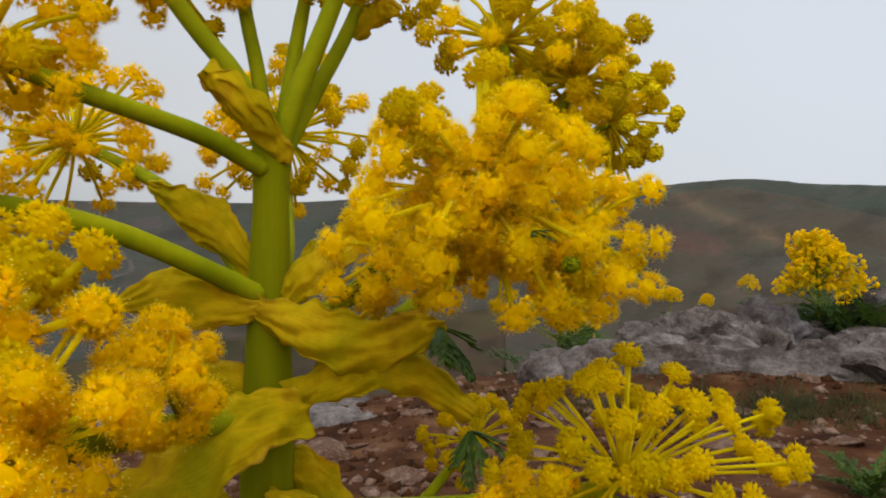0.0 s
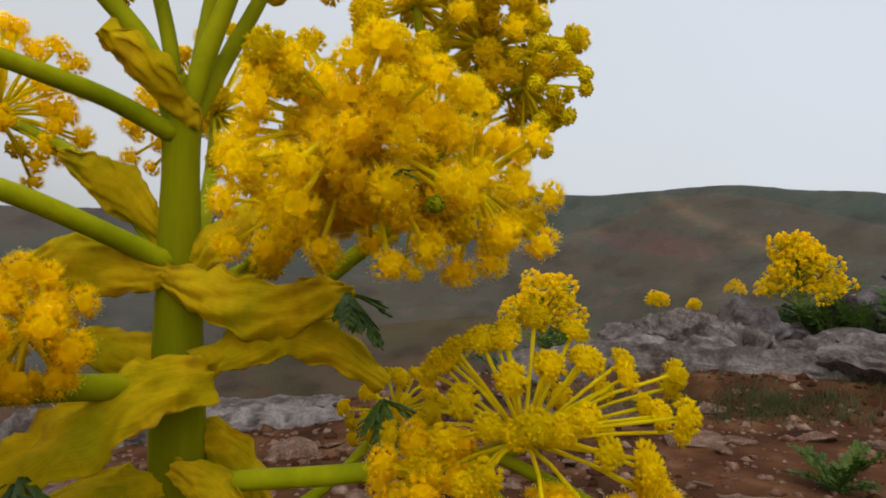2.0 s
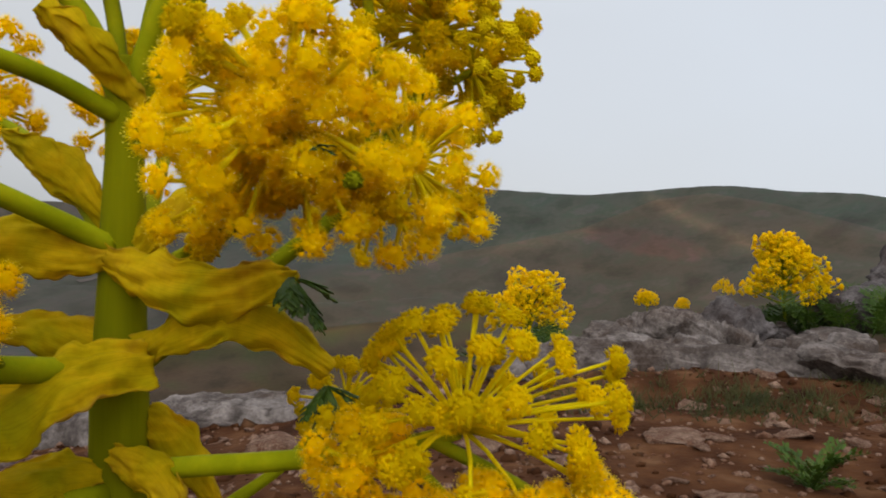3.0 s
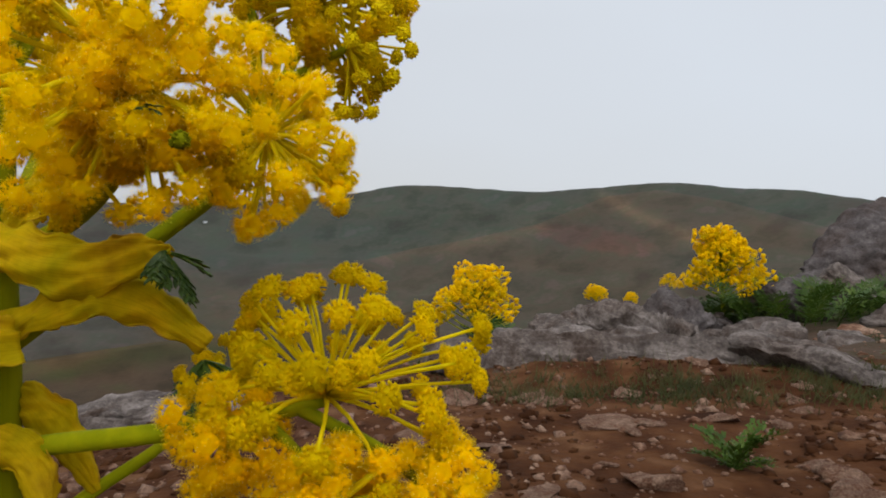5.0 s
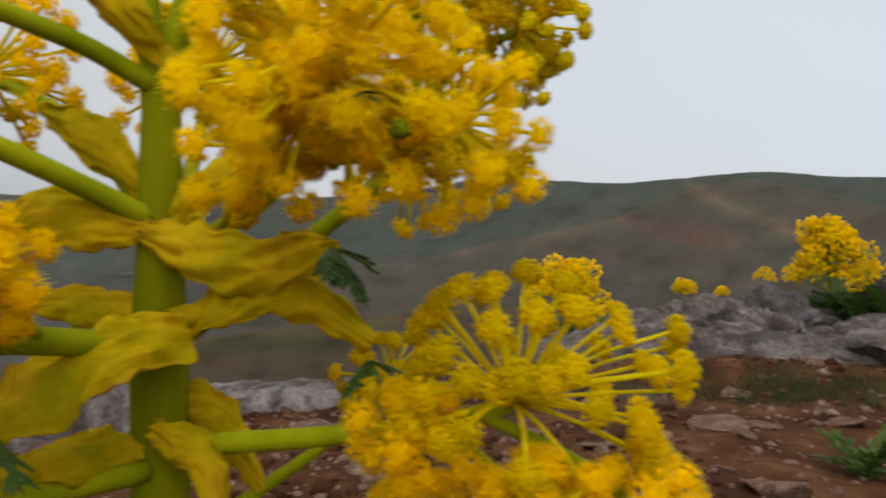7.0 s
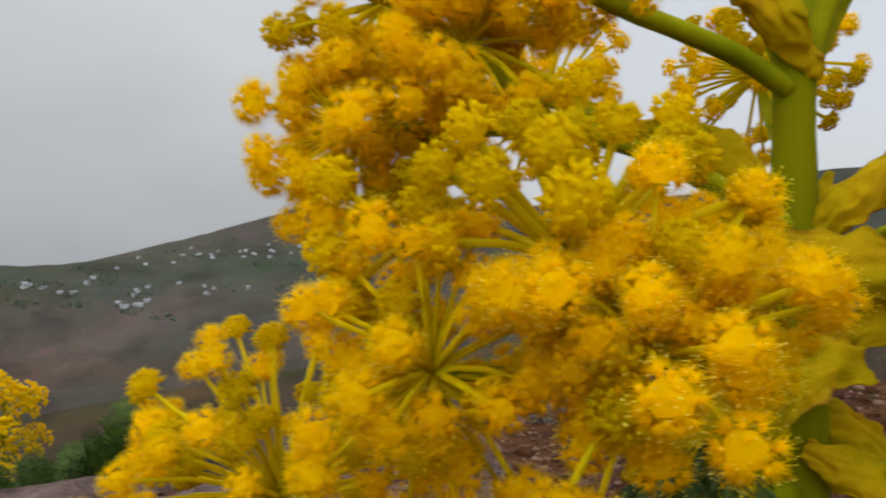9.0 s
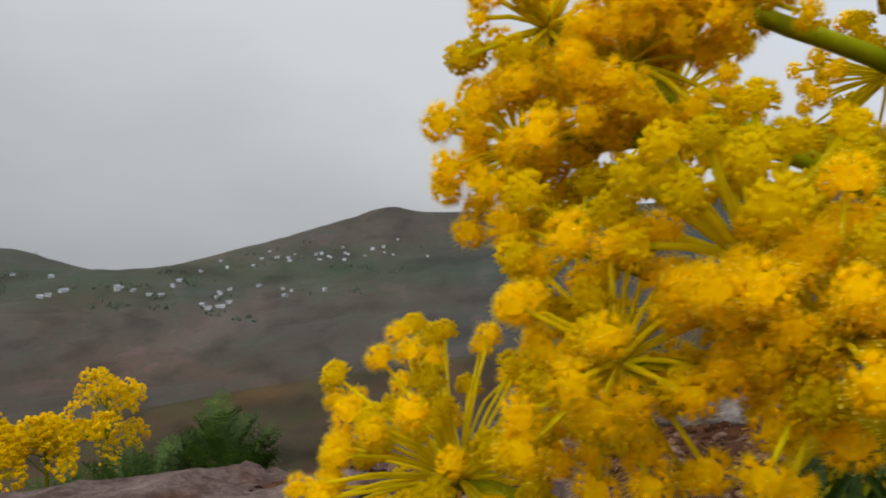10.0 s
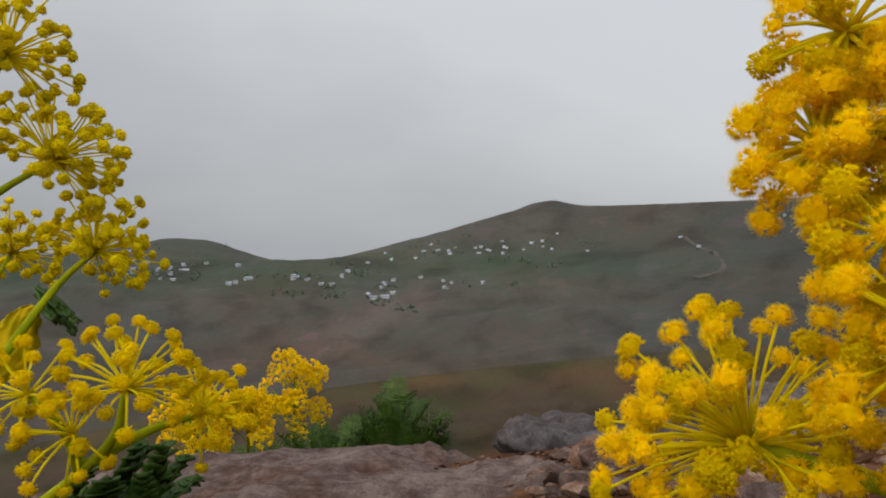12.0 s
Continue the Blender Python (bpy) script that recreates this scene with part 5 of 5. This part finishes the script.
sheath(fennel, [(-0.150, 0.690, 0.764), (-0.180, 0.682, 0.780), (-0.213, 0.672, 0.794), (-0.249, 0.66, 0.796)], 0.024, (0, -0.8, 0.5), 0.6, 0.006, 7)
sheath(fennel, [(-0.148, 0.660, 0.706), (-0.120, 0.652, 0.696), (-0.100, 0.648, 0.676), (-0.09, 0.646, 0.650)], 0.018, (0.3, -0.9, 0.2), 0.6, 0.006, 8)
sheath(fennel, [(-0.138, 0.690, 0.730), (-0.118, 0.692, 0.712), (-0.098, 0.694, 0.682), (-0.080, 0.696, 0.650)], 0.019, (0.5, -0.8, 0.2), 0.6, 0.006, 9)
sheath(fennel, [(-0.158, 0.665, 0.690), (-0.180, 0.640, 0.698), (-0.205, 0.610, 0.694), (-0.230, 0.585, 0.678)], 0.026, (-0.3, -0.8, 0.5), 0.6, 0.006, 10)
sheath(fennel, [(-0.140, 0.676, 0.852), (-0.122, 0.668, 0.872), (-0.098, 0.668, 0.892), (-0.075, 0.672, 0.910)], 0.019, (0.1, -0.9, 0.4), 0.5, 0.005, 11, "", 0.3, 0.4, 0.5)
sheath(fennel, [(-0.148, 0.708, 0.85), (-0.140, 0.722, 0.875), (-0.135, 0.74, 0.90)], 0.011, (0.2, -0.9, 0.3), 0.7, 0.004, 12)
sheath(fennel, [(-0.094, 0.712, 1.068), (-0.080, 0.704, 1.082), (-0.064, 0.698, 1.090), (-0.052, 0.694, 1.084)], 0.013, (0.2, -0.9, 0.2), 0.7, 0.005, 14, "crumpled yellow-green bract under an umbel", 0.3, 0.4, 0.5)
part("green_bud_head", KNOBS[0].copy(), None, fennel, "small dark green unopened umbellet", at=(0.064, 0.478, 0.886), scale=0.0055).data.materials[0] = M_STEM
cut_leaf(fennel, (0.046, 0.482, 0.902), (0.7, -0.3, 0.1), 0.012, 5, 9, broad=1.8, label="small dark green leaflet among the flowers")
cut_leaf(fennel, (-0.016, 0.660, 0.834), (0.6, -0.3, -0.55), 0.044, 11, 1, broad=1.5, label="dark green cut leaf at the sheath tip")
cut_leaf(fennel, (0.006, 0.682, 0.752), (0.4, -0.4, -0.5), 0.044, 8, 2, broad=1.5, label="dark green cut leaf at the sheath tip")
cut_leaf(fennel, (-0.193, 0.557, 0.729), (-0.1, -0.7, -0.35), 0.078, 11, 3, broad=0.8, label="dark green cut leaf at the sheath tip")

# ---- the second fennel ----
FOOT2 = on_land(-1.30, 0.0)
fennel2 = tagged(empty("giant_fennel", FOOT2), "second giant fennel with small closed yellow umbels", "flowering plant")
branch(fennel2, [FOOT2 - Vector((0, 0, 0.03)), (-1.33, 0.0, 0.5), (-1.36, 0.0, 0.8), (-1.39, 0.01, 1.15)], 0.02, 0.011, "stem", M_STEM, 16)
for hub, axis, reach, count, ball, mid, root in (
        ((-1.372, 0.144, 0.992), (0.2, 0.5, 0.9), 0.104, 46, 0.0150, (-1.37, 0.07, 0.94), (-1.365, 0.0, 0.87)),
        ((-1.418, 0.212, 0.852), (-0.1, 0.6, 0.8), 0.10, 44, 0.0150, (-1.40, 0.142, 0.786), (-1.34, 0.0, 0.60)),
        ((-1.637, 0.121, 0.85), (0, 0.3, 0.9), 0.09, 30, 0.0150, (-1.55, 0.06, 0.75), (-1.34, 0.0, 0.6)),
        ((-1.354, 0.08, 1.14), (0.2, 0.4, 0.9), 0.11, 40, 0.0150, (-1.37, 0.04, 1.06), (-1.375, 0.0, 0.98)),
        ((-0.979, 0.142, 0.695), (0.1, 0.2, 0.9), 0.074, 32, 0.0150, (-1.03, 0.12, 0.61), (-1.325, 0.0, 0.42)),
        ((-1.011, 0.094, 0.647), (0.2, -0.3, 0.3), 0.06, 16, 0.0150, (-1.04, 0.10, 0.62), (-1.06, 0.11, 0.59)),
        ((-0.98, 0.225, 0.655), (0.1, 0.7, 0.2), 0.06, 18, 0.0150, (-1.0, 0.17, 0.64), (-1.03, 0.12, 0.61)),
        ((-1.077, 0.061, 0.685), (-0.1, -0.5, 0.6), 0.06, 16, 0.0150, (-1.06, 0.09, 0.65), (-1.05, 0.11, 0.6))):
    branch(fennel2, [root, mid, hub], 0.0075, 0.004)
    closed = hub[2] > 0.8
    count = round(count * 1.8) if closed else round(count * 1.2)
    umbel(fennel2, hub, axis, reach, count, 115, 0.0112 if closed else 0.0108, 0 if closed else 1.0, 40 + int(reach * 1000), 0.0015, knobs=closed, short=0.55 if closed else 0.75)
sheath(fennel2, [(-1.42, 0.06, 0.655), (-1.425, 0.085, 0.70), (-1.43, 0.105, 0.74), (-1.43, 0.125, 0.765)], 0.042, (0.9, -0.3, 0.2), 0.7, 0.007, 21)
cut_leaf(fennel2, (-1.43, 0.125, 0.795), (0.1, 0.6, -0.6), 0.10, 9, 21, broad=2.0)
for k in range(14):
    a = k * 2.4
    cut_leaf(fennel2, FOOT2 + Vector((0.05 * math.cos(a), 0.05 * math.sin(a), 0.28)), (math.cos(a), math.sin(a), 0.3), 0.20, 9, 30 + k, 0.5, broad=1.7)
for k, (x, y, z) in enumerate(((-1.33, 0.12, 0.44), (-1.32, 0.19, 0.44), (-1.30, 0.25, 0.43), (-1.31, 0.22, 0.40))):
    cut_leaf(fennel2, (x, y, z), (0.3, 0.4 - 0.1 * k, 0.8), 0.14, 7, 60 + k, 0.2, M_FROND, broad=3.4)
